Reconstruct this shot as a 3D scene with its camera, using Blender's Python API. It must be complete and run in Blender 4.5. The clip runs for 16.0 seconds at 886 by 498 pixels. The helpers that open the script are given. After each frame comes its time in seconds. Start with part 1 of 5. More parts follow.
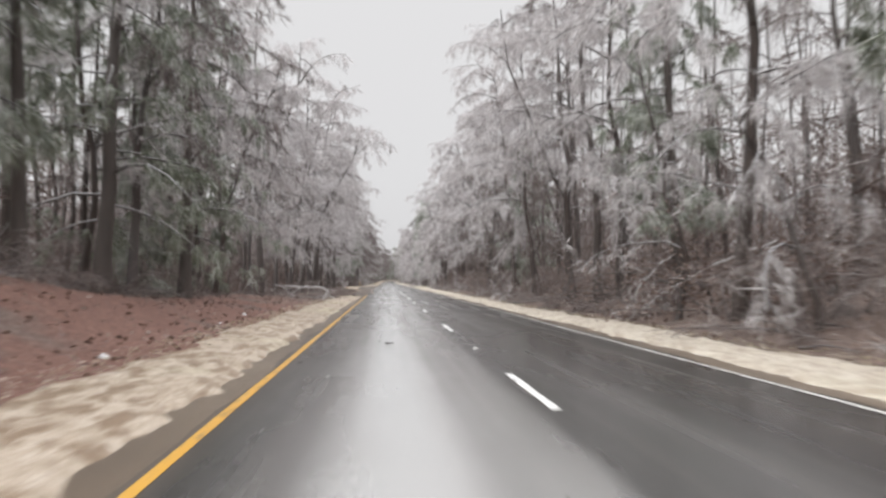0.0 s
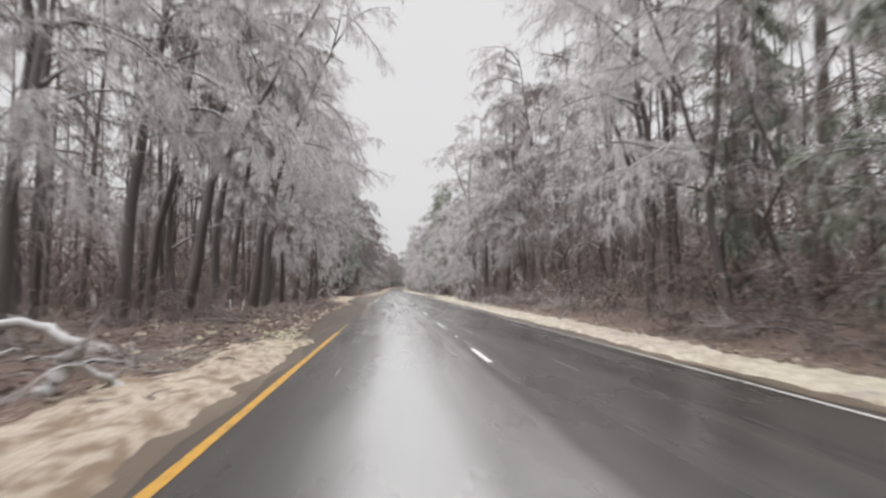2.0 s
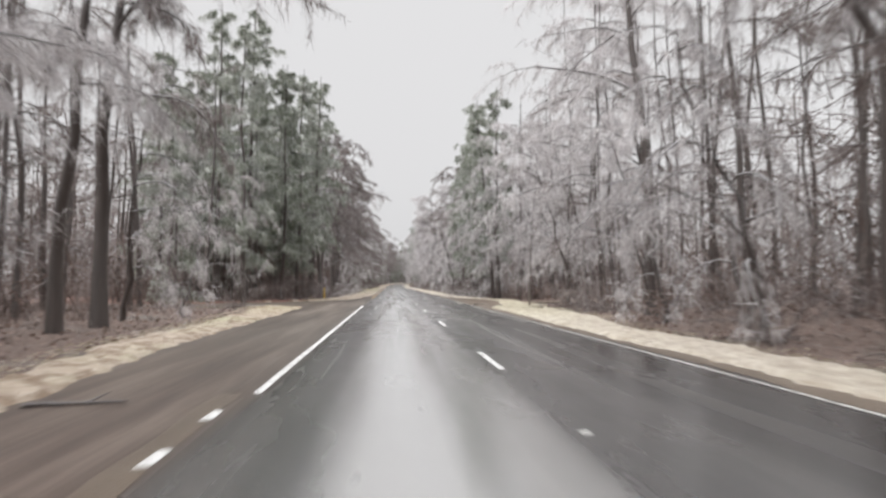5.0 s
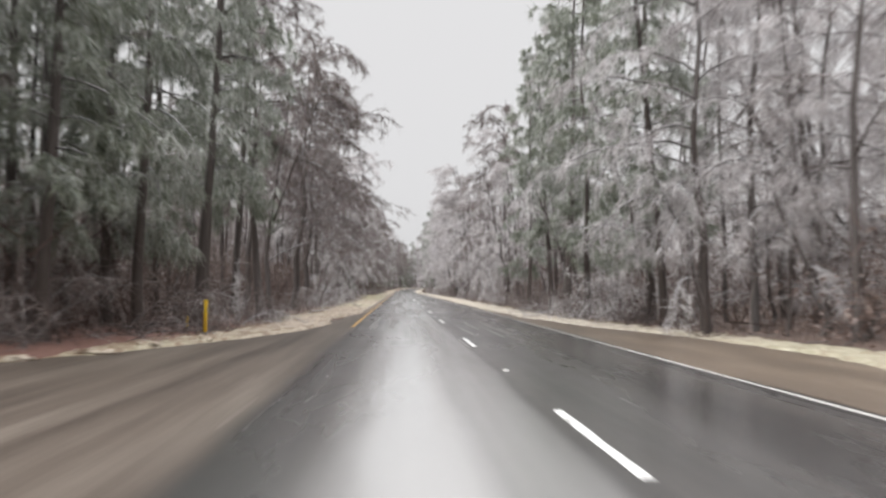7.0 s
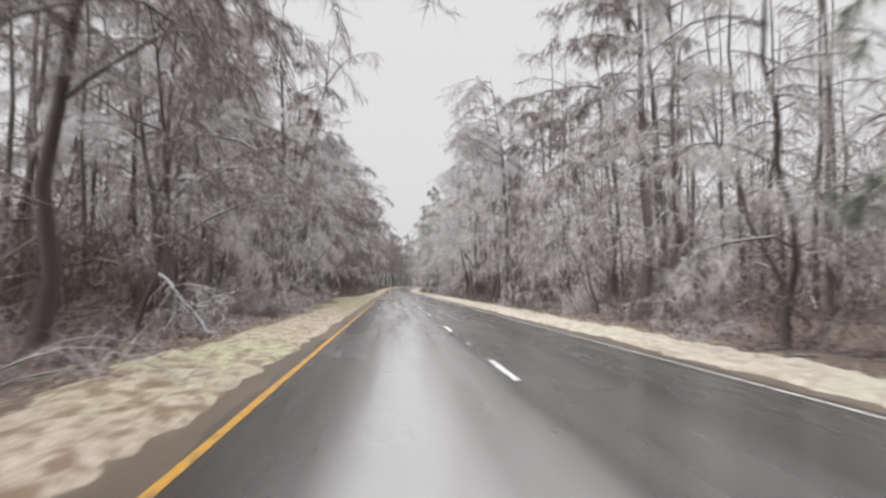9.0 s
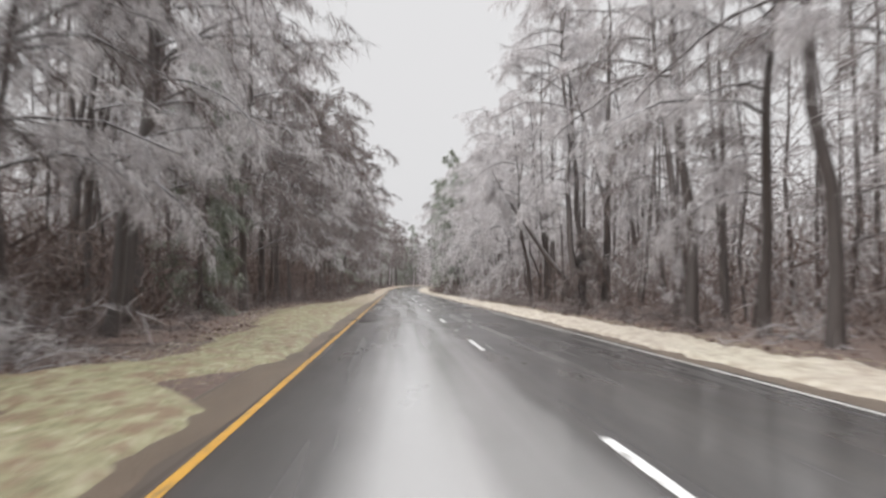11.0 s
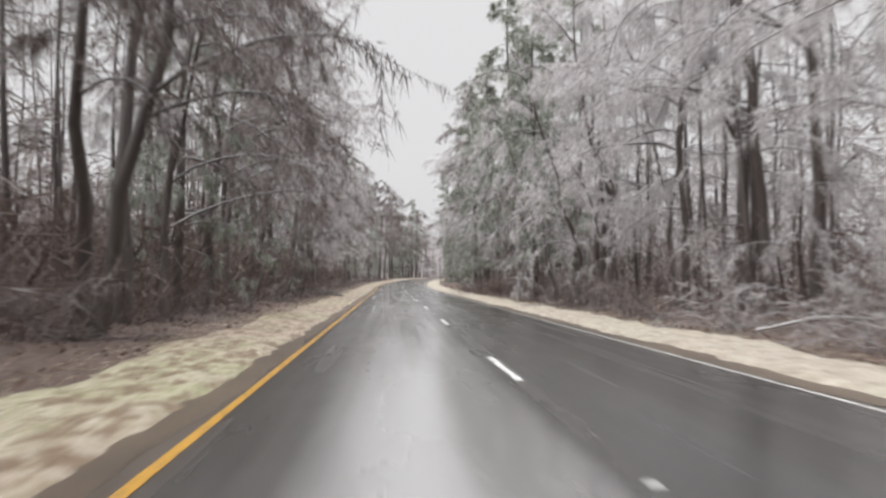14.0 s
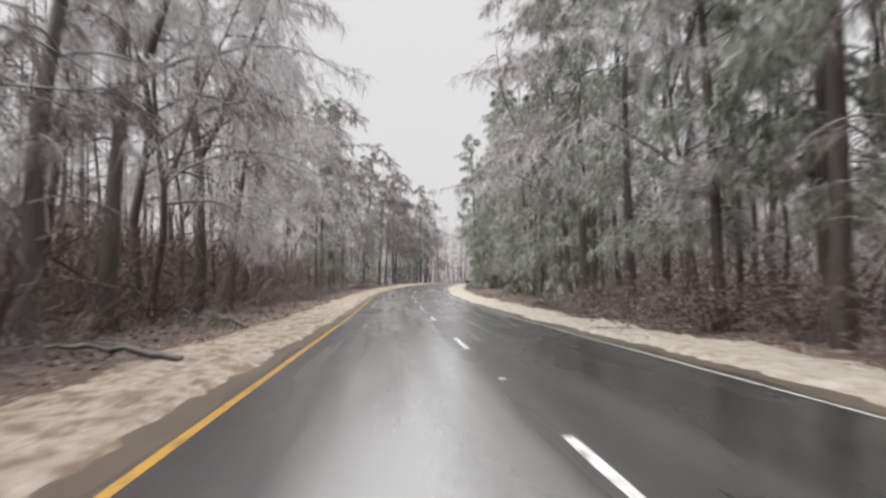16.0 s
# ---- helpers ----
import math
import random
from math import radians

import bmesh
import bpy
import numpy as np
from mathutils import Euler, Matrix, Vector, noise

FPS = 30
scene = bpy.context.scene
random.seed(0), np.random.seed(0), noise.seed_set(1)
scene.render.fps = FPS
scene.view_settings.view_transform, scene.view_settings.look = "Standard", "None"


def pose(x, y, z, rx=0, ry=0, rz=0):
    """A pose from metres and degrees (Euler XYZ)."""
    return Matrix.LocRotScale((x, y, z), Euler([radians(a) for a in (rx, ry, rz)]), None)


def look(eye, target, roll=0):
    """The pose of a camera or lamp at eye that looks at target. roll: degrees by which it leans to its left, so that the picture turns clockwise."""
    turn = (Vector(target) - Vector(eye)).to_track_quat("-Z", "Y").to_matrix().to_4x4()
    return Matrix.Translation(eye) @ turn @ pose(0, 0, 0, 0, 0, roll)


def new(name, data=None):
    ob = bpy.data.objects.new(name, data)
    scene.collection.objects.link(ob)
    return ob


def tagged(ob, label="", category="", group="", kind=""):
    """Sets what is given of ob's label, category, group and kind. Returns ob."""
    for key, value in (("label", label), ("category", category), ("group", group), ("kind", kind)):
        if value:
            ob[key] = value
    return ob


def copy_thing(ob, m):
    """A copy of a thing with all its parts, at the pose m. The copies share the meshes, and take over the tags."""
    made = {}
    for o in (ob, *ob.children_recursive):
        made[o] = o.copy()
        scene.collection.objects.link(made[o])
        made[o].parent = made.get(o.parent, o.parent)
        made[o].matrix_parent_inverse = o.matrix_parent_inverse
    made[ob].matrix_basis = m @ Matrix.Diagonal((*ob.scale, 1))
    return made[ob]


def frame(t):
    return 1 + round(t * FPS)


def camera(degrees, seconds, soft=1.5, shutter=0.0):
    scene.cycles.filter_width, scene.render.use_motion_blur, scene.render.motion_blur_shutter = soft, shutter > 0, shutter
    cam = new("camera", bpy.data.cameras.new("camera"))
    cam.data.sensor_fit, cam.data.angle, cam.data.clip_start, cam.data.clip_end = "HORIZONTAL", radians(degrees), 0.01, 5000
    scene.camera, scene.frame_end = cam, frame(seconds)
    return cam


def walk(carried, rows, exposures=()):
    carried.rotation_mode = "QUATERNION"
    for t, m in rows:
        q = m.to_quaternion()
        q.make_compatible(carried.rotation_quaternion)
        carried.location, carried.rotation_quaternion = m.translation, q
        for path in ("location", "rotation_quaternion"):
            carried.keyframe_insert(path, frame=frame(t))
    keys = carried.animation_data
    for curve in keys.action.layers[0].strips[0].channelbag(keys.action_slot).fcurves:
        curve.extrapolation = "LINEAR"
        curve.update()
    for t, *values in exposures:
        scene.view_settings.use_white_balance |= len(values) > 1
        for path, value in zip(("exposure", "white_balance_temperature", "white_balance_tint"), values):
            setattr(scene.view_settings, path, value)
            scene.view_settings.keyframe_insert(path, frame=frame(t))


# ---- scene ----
CAM_H = 1.455
cam = camera(64.8, 16.0, soft=2.5, shutter=0.32)

# seconds, x, y, yaw to the left, pitch up, roll to the left
PATH = [
    (0.0, -0.01, 2.9, -4.76, 2.59, 0.0), (0.5, -0.02, 14.0, -4.62, 2.89, -0.05), (1.0, 0.05, 24.9, -4.10, 3.03, 0.0),
    (1.5, 0.04, 35.45, -4.05, 3.20, 0.05), (2.0, -0.03, 45.75, -4.25, 3.20, 0.1), (2.5, -0.08, 56.1, -4.48, 3.12, 0.15),
    (3.0, -0.08, 66.45, -4.68, 3.05, 0.05), (3.5, -0.08, 76.8, -4.83, 2.95, -0.05), (4.0, -0.05, 87.2, -4.70, 2.84, -0.05),
    (6.5, 0.03, 141.0, -3.75, 3.04, 0.2), (7.0, 0.02, 151.65, -3.58, 3.25, 0.12), (7.5, -0.02, 162.3, -3.65, 3.24, 0.1),
    (8.0, -0.04, 173.05, -4.05, 3.14, 0.12), (10.5, -0.08, 227.75, -4.22, 3.15, 0.15), (11.0, -0.10, 238.7, -3.95, 3.05, 0.1),
    (11.5, -0.12, 249.8, -4.12, 2.75, -0.1), (12.0, -0.12, 260.9, -4.25, 2.45, -0.1), (12.5, -0.05, 272.0, -4.36, 2.22, -0.1),
    (13.0, -0.01, 283.15, -4.36, 2.30, -0.1), (13.5, 0.03, 294.3, -4.36, 2.40, -0.08), (14.0, 0.06, 305.5, -4.36, 2.48, -0.05),
    (14.5, 0.06, 316.6, -4.65, 2.38, 0.0), (15.0, 0.08, 327.4, -4.68, 2.74, -0.15), (15.5, 0.15, 337.95, -4.40, 2.80, -0.25),
    (16.0, 0.28, 348.45, -4.02, 2.90, -0.4),
]


def eye_pose(x, y, yaw, pitch, roll):
    a, b = radians(yaw), radians(pitch)
    way = Vector((-math.sin(a) * math.cos(b), math.cos(a) * math.cos(b), math.sin(b)))
    eye = Vector((x, y, CAM_H))
    return look(eye, eye + way * 10, roll)


walk(cam, [(t, eye_pose(*row)) for t, *row in PATH])

scene.view_settings.exposure = 0.24

# ---- light: a closed white overcast, brighter overhead ----
world = bpy.data.worlds.new("overcast")
scene.world = world
world.use_nodes = True
wn, wl = world.node_tree.nodes, world.node_tree.links
wn.clear()
w_out = wn.new("ShaderNodeOutputWorld")
w_bg = wn.new("ShaderNodeBackground")
w_sky = wn.new("ShaderNodeTexSky")
w_sky.sky_type, w_sky.sun_disc = "NISHITA", False
w_sky.sun_elevation, w_sky.sun_rotation = radians(40), radians(240)
w_sky.air_density, w_sky.dust_density = 1.0, 4.0
w_grey = wn.new("ShaderNodeHueSaturation")
w_grey.inputs["Saturation"].default_value = 0.06
w_grey.inputs["Value"].default_value = 0.10
w_tc = wn.new("ShaderNodeTexCoord")
w_sep = wn.new("ShaderNodeSeparateXYZ")
w_ramp = wn.new("ShaderNodeValToRGB")
w_ramp.color_ramp.elements[0].position, w_ramp.color_ramp.elements[0].color = 0.0, (0.652, 0.648, 0.658, 1)
w_ramp.color_ramp.elements[1].position, w_ramp.color_ramp.elements[1].color = 1.0, (3.25, 3.22, 3.25, 1)
e = w_ramp.color_ramp.elements.new(0.42)
e.color = (0.722, 0.717, 0.727, 1)
w_mix = wn.new("ShaderNodeMix")
w_mix.data_type = "RGBA"
w_mix.inputs["Factor"].default_value = 0.85
wl.new(w_tc.outputs["Generated"], w_sep.inputs[0])
wl.new(w_sep.outputs["Z"], w_ramp.inputs["Fac"])
wl.new(w_sky.outputs[0], w_grey.inputs["Color"])
wl.new(w_grey.outputs[0], w_mix.inputs["A"])
wl.new(w_ramp.outputs[0], w_mix.inputs["B"])
wl.new(w_mix.outputs["Result"], w_bg.inputs["Color"])
wl.new(w_bg.outputs[0], w_out.inputs["Surface"])
w_bg.inputs["Strength"].default_value = 1.0

sun_data = bpy.data.lights.new("sun", "SUN")
sun_data.energy, sun_data.angle, sun_data.color = 2.2, radians(45), (1.0, 0.985, 0.97)
sun = new("sun", sun_data)
sun.rotation_euler = (radians(50), 0, radians(-60))


# ---- materials ----
def material(name, rough=0.6, metal=0.0):
    m = bpy.data.materials.new(name)
    m.use_nodes = True
    b = m.node_tree.nodes["Principled BSDF"]
    b.inputs["Roughness"].default_value, b.inputs["Metallic"].default_value = rough, metal
    return m, m.node_tree.nodes, m.node_tree.links, b


def ramp(n, stops):
    r = n.new("ShaderNodeValToRGB")
    els = r.color_ramp.elements
    while len(els) < len(stops):
        els.new(0.5)
    for el, (p, c) in zip(els, stops):
        el.position, el.color = p, (*c, 1) if len(c) == 3 else c
    return r


def noise_of(n, l, scale, detail=5, stretch=None, rough=0.6):
    tc = n.new("ShaderNodeTexCoord")
    mp = n.new("ShaderNodeMapping")
    nz = n.new("ShaderNodeTexNoise")
    nz.inputs["Scale"].default_value, nz.inputs["Detail"].default_value, nz.inputs["Roughness"].default_value = scale, detail, rough
    if stretch:
        mp.inputs["Scale"].default_value = stretch
    l.new(tc.outputs["Object"], mp.inputs[0])
    l.new(mp.outputs[0], nz.inputs["Vector"])
    return nz


def mix_rgb(n, l, fac, a, b, mode="MIX"):
    x = n.new("ShaderNodeMix")
    x.data_type, x.blend_type = "RGBA", mode
    for key, v in (("Factor", fac), ("A", a), ("B", b)):
        if isinstance(v, (int, float)):
            x.inputs[key].default_value = v
        elif isinstance(v, tuple):
            x.inputs[key].default_value = (*v, 1)
        else:
            l.new(v, x.inputs[key])
    return x.outputs["Result"]


def bump(n, l, b, height, strength, dist):
    bp = n.new("ShaderNodeBump")
    bp.inputs["Strength"].default_value, bp.inputs["Distance"].default_value = strength, dist
    l.new(height, bp.inputs["Height"])
    l.new(bp.outputs[0], b.inputs["Normal"])


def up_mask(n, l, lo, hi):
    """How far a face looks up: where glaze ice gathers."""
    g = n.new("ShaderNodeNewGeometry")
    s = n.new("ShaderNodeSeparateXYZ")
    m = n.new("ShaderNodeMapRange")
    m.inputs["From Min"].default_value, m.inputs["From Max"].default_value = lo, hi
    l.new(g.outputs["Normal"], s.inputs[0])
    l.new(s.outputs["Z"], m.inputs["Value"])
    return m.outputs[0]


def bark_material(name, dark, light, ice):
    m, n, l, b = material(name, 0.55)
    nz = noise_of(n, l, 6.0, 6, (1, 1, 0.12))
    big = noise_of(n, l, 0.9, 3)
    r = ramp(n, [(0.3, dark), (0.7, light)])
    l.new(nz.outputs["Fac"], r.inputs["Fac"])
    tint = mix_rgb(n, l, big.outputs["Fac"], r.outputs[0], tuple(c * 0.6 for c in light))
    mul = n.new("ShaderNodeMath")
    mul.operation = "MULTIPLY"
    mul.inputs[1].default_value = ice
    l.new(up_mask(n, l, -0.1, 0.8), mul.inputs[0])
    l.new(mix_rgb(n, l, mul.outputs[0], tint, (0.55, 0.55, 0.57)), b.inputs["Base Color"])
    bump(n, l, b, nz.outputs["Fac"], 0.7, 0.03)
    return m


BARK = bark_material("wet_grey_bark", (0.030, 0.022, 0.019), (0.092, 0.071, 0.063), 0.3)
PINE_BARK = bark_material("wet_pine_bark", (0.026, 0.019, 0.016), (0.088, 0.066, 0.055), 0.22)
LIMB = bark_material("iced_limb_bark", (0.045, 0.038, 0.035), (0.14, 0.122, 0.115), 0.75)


def island_material(name, colours, rough, patch=0.6, coat=0.0, trans=0.0, own=0.55):
    """Small pieces, each of its own shade, in patches."""
    m, n, l, b = material(name, rough)
    g = n.new("ShaderNodeNewGeometry")
    o = n.new("ShaderNodeObjectInfo")
    nz = noise_of(n, l, patch, 3)
    mx = n.new("ShaderNodeMath")
    mx.operation = "MULTIPLY_ADD"
    mx.inputs[1].default_value = own
    half = n.new("ShaderNodeMath")
    half.operation = "MULTIPLY_ADD"
    half.inputs[1].default_value, half.inputs[2].default_value = 0.16, -0.08
    l.new(o.outputs["Random"], half.inputs[0])
    add = n.new("ShaderNodeMath")
    l.new(nz.outputs["Fac"], add.inputs[0])
    l.new(half.outputs[0], add.inputs[1])
    sub = n.new("ShaderNodeMath")
    sub.operation = "SUBTRACT"
    sub.inputs[1].default_value = own / 2
    l.new(add.outputs[0], sub.inputs[0])
    l.new(g.outputs["Random Per Island"], mx.inputs[0])
    l.new(sub.outputs[0], mx.inputs[2])
    r = ramp(n, colours)
    l.new(mx.outputs[0], r.inputs["Fac"])
    l.new(r.outputs[0], b.inputs["Base Color"])
    b.inputs["Coat Weight"].default_value, b.inputs["Coat Roughness"].default_value = coat, 0.15
    if trans:
        t = n.new("ShaderNodeBsdfTranslucent")
        ms = n.new("ShaderNodeMixShader")
        ms.inputs[0].default_value = trans
        l.new(r.outputs[0], t.inputs["Color"])
        l.new(b.outputs[0], ms.inputs[1])
        l.new(t.outputs[0], ms.inputs[2])
        l.new(ms.outputs[0], n["Material Output"].inputs["Surface"])
    return m


ICE_TWIG = island_material("ice_glazed_twigs", [(0.1, (0.285, 0.256, 0.254)), (0.45, (0.60, 0.573, 0.577)), (0.8, (0.80, 0.787, 0.797))], 0.35, 0.5, 0.4, 0.42)
DARK_TWIG = island_material("damp_brown_twigs", [(0.1, (0.06, 0.042, 0.037)), (0.5, (0.165, 0.128, 0.116)), (0.88, (0.42, 0.39, 0.38))], 0.45, 0.7, 0.3, 0.25)
NEEDLE = island_material("iced_pine_needles", [(0.10, (0.062, 0.076, 0.044)), (0.34, (0.165, 0.185, 0.13)), (0.60, (0.38, 0.405, 0.355)), (0.84, (0.76, 0.765, 0.75))], 0.4, 1.3, 0.4, 0.35, 0.45)
RUSSET = island_material("russet_dead_leaves", [(0.1, (0.095, 0.062, 0.052)), (0.55, (0.20, 0.138, 0.115)), (0.9, (0.43, 0.37, 0.345))], 0.5, 1.2, 0.3, 0.25)
LITTER_LEAF = island_material("wet_leaf_litter", [(0.1, (0.065, 0.04, 0.03)), (0.5, (0.18, 0.115, 0.09)), (0.85, (0.34, 0.25, 0.205))], 0.45, 0.3, 0.3)
STRAW = island_material("iced_straw_grass", [(0.1, (0.20, 0.18, 0.09)), (0.45, (0.50, 0.44, 0.32)), (0.85, (0.73, 0.69, 0.61))], 0.4, 0.25, 0.4, 0.3)


def ground_material():
    m, n, l, b = material("leaf_strewn_forest_floor", 0.75)
    big, fine = noise_of(n, l, 0.22, 5), noise_of(n, l, 7.0, 7, rough=0.75)
    r1 = ramp(n, [(0.25, (0.06, 0.032, 0.025)), (0.5, (0.19, 0.095, 0.072)), (0.75, (0.34, 0.20, 0.16))])
    r2 = ramp(n, [(0.25, (0.05, 0.042, 0.036)), (0.5, (0.135, 0.115, 0.10)), (0.75, (0.33, 0.30, 0.275))])
    l.new(fine.outputs["Fac"], r1.inputs["Fac"])
    l.new(fine.outputs["Fac"], r2.inputs["Fac"])
    k = ramp(n, [(0.55, (0, 0, 0)), (0.70, (1, 1, 1))])
    l.new(big.outputs["Fac"], k.inputs["Fac"])
    # red oak litter on the first bank, duller brown leaves further on
    tc, sep, far = n.new("ShaderNodeTexCoord"), n.new("ShaderNodeSeparateXYZ"), n.new("ShaderNodeMapRange")
    l.new(tc.outputs["Object"], sep.inputs[0])
    far.inputs["From Min"].default_value, far.inputs["From Max"].default_value = 40.0, 62.0
    l.new(sep.outputs["Y"], far.inputs["Value"])
    r3 = ramp(n, [(0.25, (0.05, 0.034, 0.028)), (0.5, (0.150, 0.105, 0.085)), (0.75, (0.29, 0.215, 0.18))])
    l.new(fine.outputs["Fac"], r3.inputs["Fac"])
    # and red again under the pines past the median opening
    rise, fall, bank = n.new("ShaderNodeMapRange"), n.new("ShaderNodeMapRange"), n.new("ShaderNodeMath")
    for q, lo, hi in ((rise, 156.0, 162.0), (fall, 188.0, 178.0)):
        q.inputs["From Min"].default_value, q.inputs["From Max"].default_value = lo, hi
        l.new(sep.outputs["Y"], q.inputs["Value"])
    bank.operation = "MULTIPLY"
    l.new(rise.outputs[0], bank.inputs[0])
    l.new(fall.outputs[0], bank.inputs[1])
    dull = n.new("ShaderNodeMath")
    dull.operation, dull.use_clamp = "SUBTRACT", True
    l.new(far.outputs[0], dull.inputs[0])
    l.new(bank.outputs[0], dull.inputs[1])
    outer, grey = n.new("ShaderNodeMath"), n.new("ShaderNodeMath")
    outer.operation, grey.operation = "GREATER_THAN", "MAXIMUM"
    outer.inputs[1].default_value = 2.0
    l.new(sep.outputs["X"], outer.inputs[0])
    l.new(outer.outputs[0], grey.inputs[0])
    l.new(dull.outputs[0], grey.inputs[1])
    litter = mix_rgb(n, l, grey.outputs[0], r1.outputs[0], r3.outputs[0])
    l.new(mix_rgb(n, l, k.outputs[0], litter, r2.outputs[0]), b.inputs["Base Color"])
    bump(n, l, b, fine.outputs["Fac"], 0.9, 0.08)
    return m


GROUND = ground_material()


def verge_material():
    m, n, l, b = material("ice_glazed_verge_grass", 0.5)
    big, mid, fine, clod = noise_of(n, l, 0.10, 4), noise_of(n, l, 2.9, 6, (1, 0.6, 1)), noise_of(n, l, 16.0, 6, (1, 0.5, 1)), noise_of(n, l, 4.5, 5, (1, 0.7, 1))
    pale = ramp(n, [(0.3, (0.19, 0.135, 0.092)), (0.5, (0.43, 0.355, 0.275)), (0.72, (0.68, 0.625, 0.555))])
    green = ramp(n, [(0.3, (0.17, 0.175, 0.075)), (0.5, (0.42, 0.41, 0.26)), (0.75, (0.68, 0.65, 0.52))])
    both = mix_rgb(n, l, 0.5, fine.outputs["Fac"], clod.outputs["Fac"])
    for r in (pale, green):
        l.new(both, r.inputs["Fac"])
    k = ramp(n, [(0.50, (0, 0, 0)), (0.66, (1, 1, 1))])
    l.new(big.outputs["Fac"], k.inputs["Fac"])
    # greener, muddier turf along one stretch of the road
    tc, sep, here, gone = n.new("ShaderNodeTexCoord"), n.new("ShaderNodeSeparateXYZ"), n.new("ShaderNodeMapRange"), n.new("ShaderNodeMapRange")
    l.new(tc.outputs["Object"], sep.inputs[0])
    for q, lo, hi in ((here, 222.0, 246.0), (gone, 310.0, 285.0)):
        q.inputs["From Min"].default_value, q.inputs["From Max"].default_value = lo, hi
        l.new(sep.outputs["Y"], q.inputs["Value"])
    turf = n.new("ShaderNodeMath")
    turf.operation = "MULTIPLY"
    l.new(here.outputs[0], turf.inputs[0])
    l.new(gone.outputs[0], turf.inputs[1])
    west = n.new("ShaderNodeMath")
    west.operation = "LESS_THAN"
    west.inputs[1].default_value = 1.0
    l.new(sep.outputs["X"], west.inputs[0])
    turf_left = n.new("ShaderNodeMath")
    turf_left.operation = "MULTIPLY"
    l.new(turf.outputs[0], turf_left.inputs[0])
    l.new(west.outputs[0], turf_left.inputs[1])
    sod = ramp(n, [(0.3, (0.085, 0.082, 0.038)), (0.5, (0.27, 0.255, 0.145)), (0.75, (0.58, 0.54, 0.41))])
    l.new(both, sod.inputs["Fac"])
    meadow = mix_rgb(n, l, k.outputs[0], pale.outputs[0], green.outputs[0])
    # the outer verge keeps a paler, greyer glaze
    crust = ramp(n, [(0.28, (0.27, 0.225, 0.17)), (0.5, (0.52, 0.475, 0.40)), (0.72, (0.72, 0.69, 0.625))])
    l.new(both, crust.inputs["Fac"])
    pick_side = n.new("ShaderNodeMapRange")
    pick_side.inputs["To Min"].default_value, pick_side.inputs["To Max"].default_value = 0.75, 0.0
    l.new(west.outputs[0], pick_side.inputs["Value"])
    glazed = mix_rgb(n, l, pick_side.outputs[0], meadow, crust.outputs[0])
    # muddy green turf before the side road
    up, down, apron = n.new("ShaderNodeMapRange"), n.new("ShaderNodeMapRange"), n.new("ShaderNodeMath")
    for q, lo, hi in ((up, 138.0, 146.0), (down, 178.0, 168.0)):
        q.inputs["From Min"].default_value, q.inputs["From Max"].default_value = lo, hi
        l.new(sep.outputs["Y"], q.inputs["Value"])
    up.inputs["To Max"].default_value = 0.5
    apron.operation = "MULTIPLY"
    l.new(up.outputs[0], apron.inputs[0])
    l.new(down.outputs[0], apron.inputs[1])
    green_part = n.new("ShaderNodeMath")
    green_part.operation = "MAXIMUM"
    l.new(turf_left.outputs[0], green_part.inputs[0])
    l.new(apron.outputs[0], green_part.inputs[1])
    base = mix_rgb(n, l, green_part.outputs[0], glazed, sod.outputs[0])
    # soil and leaf litter show through, more on the median's side
    mud = ramp(n, [(0.41, (1, 1, 1)), (0.515, (0, 0, 0))])
    l.new(mid.outputs["Fac"], mud.inputs["Fac"])
    share = n.new("ShaderNodeMapRange")
    share.inputs["To Min"].default_value, share.inputs["To Max"].default_value = 0.4, 0.9
    l.new(west.outputs[0], share.inputs["Value"])
    part_of = n.new("ShaderNodeMath")
    part_of.operation = "MULTIPLY"
    l.new(mud.outputs[0], part_of.inputs[0])
    l.new(share.outputs[0], part_of.inputs[1])
    l.new(mix_rgb(n, l, part_of.outputs[0], base, (0.20, 0.135, 0.085)), b.inputs["Base Color"])
    bump(n, l, b, both, 1.0, 0.08)
    return m


VERGE = verge_material()


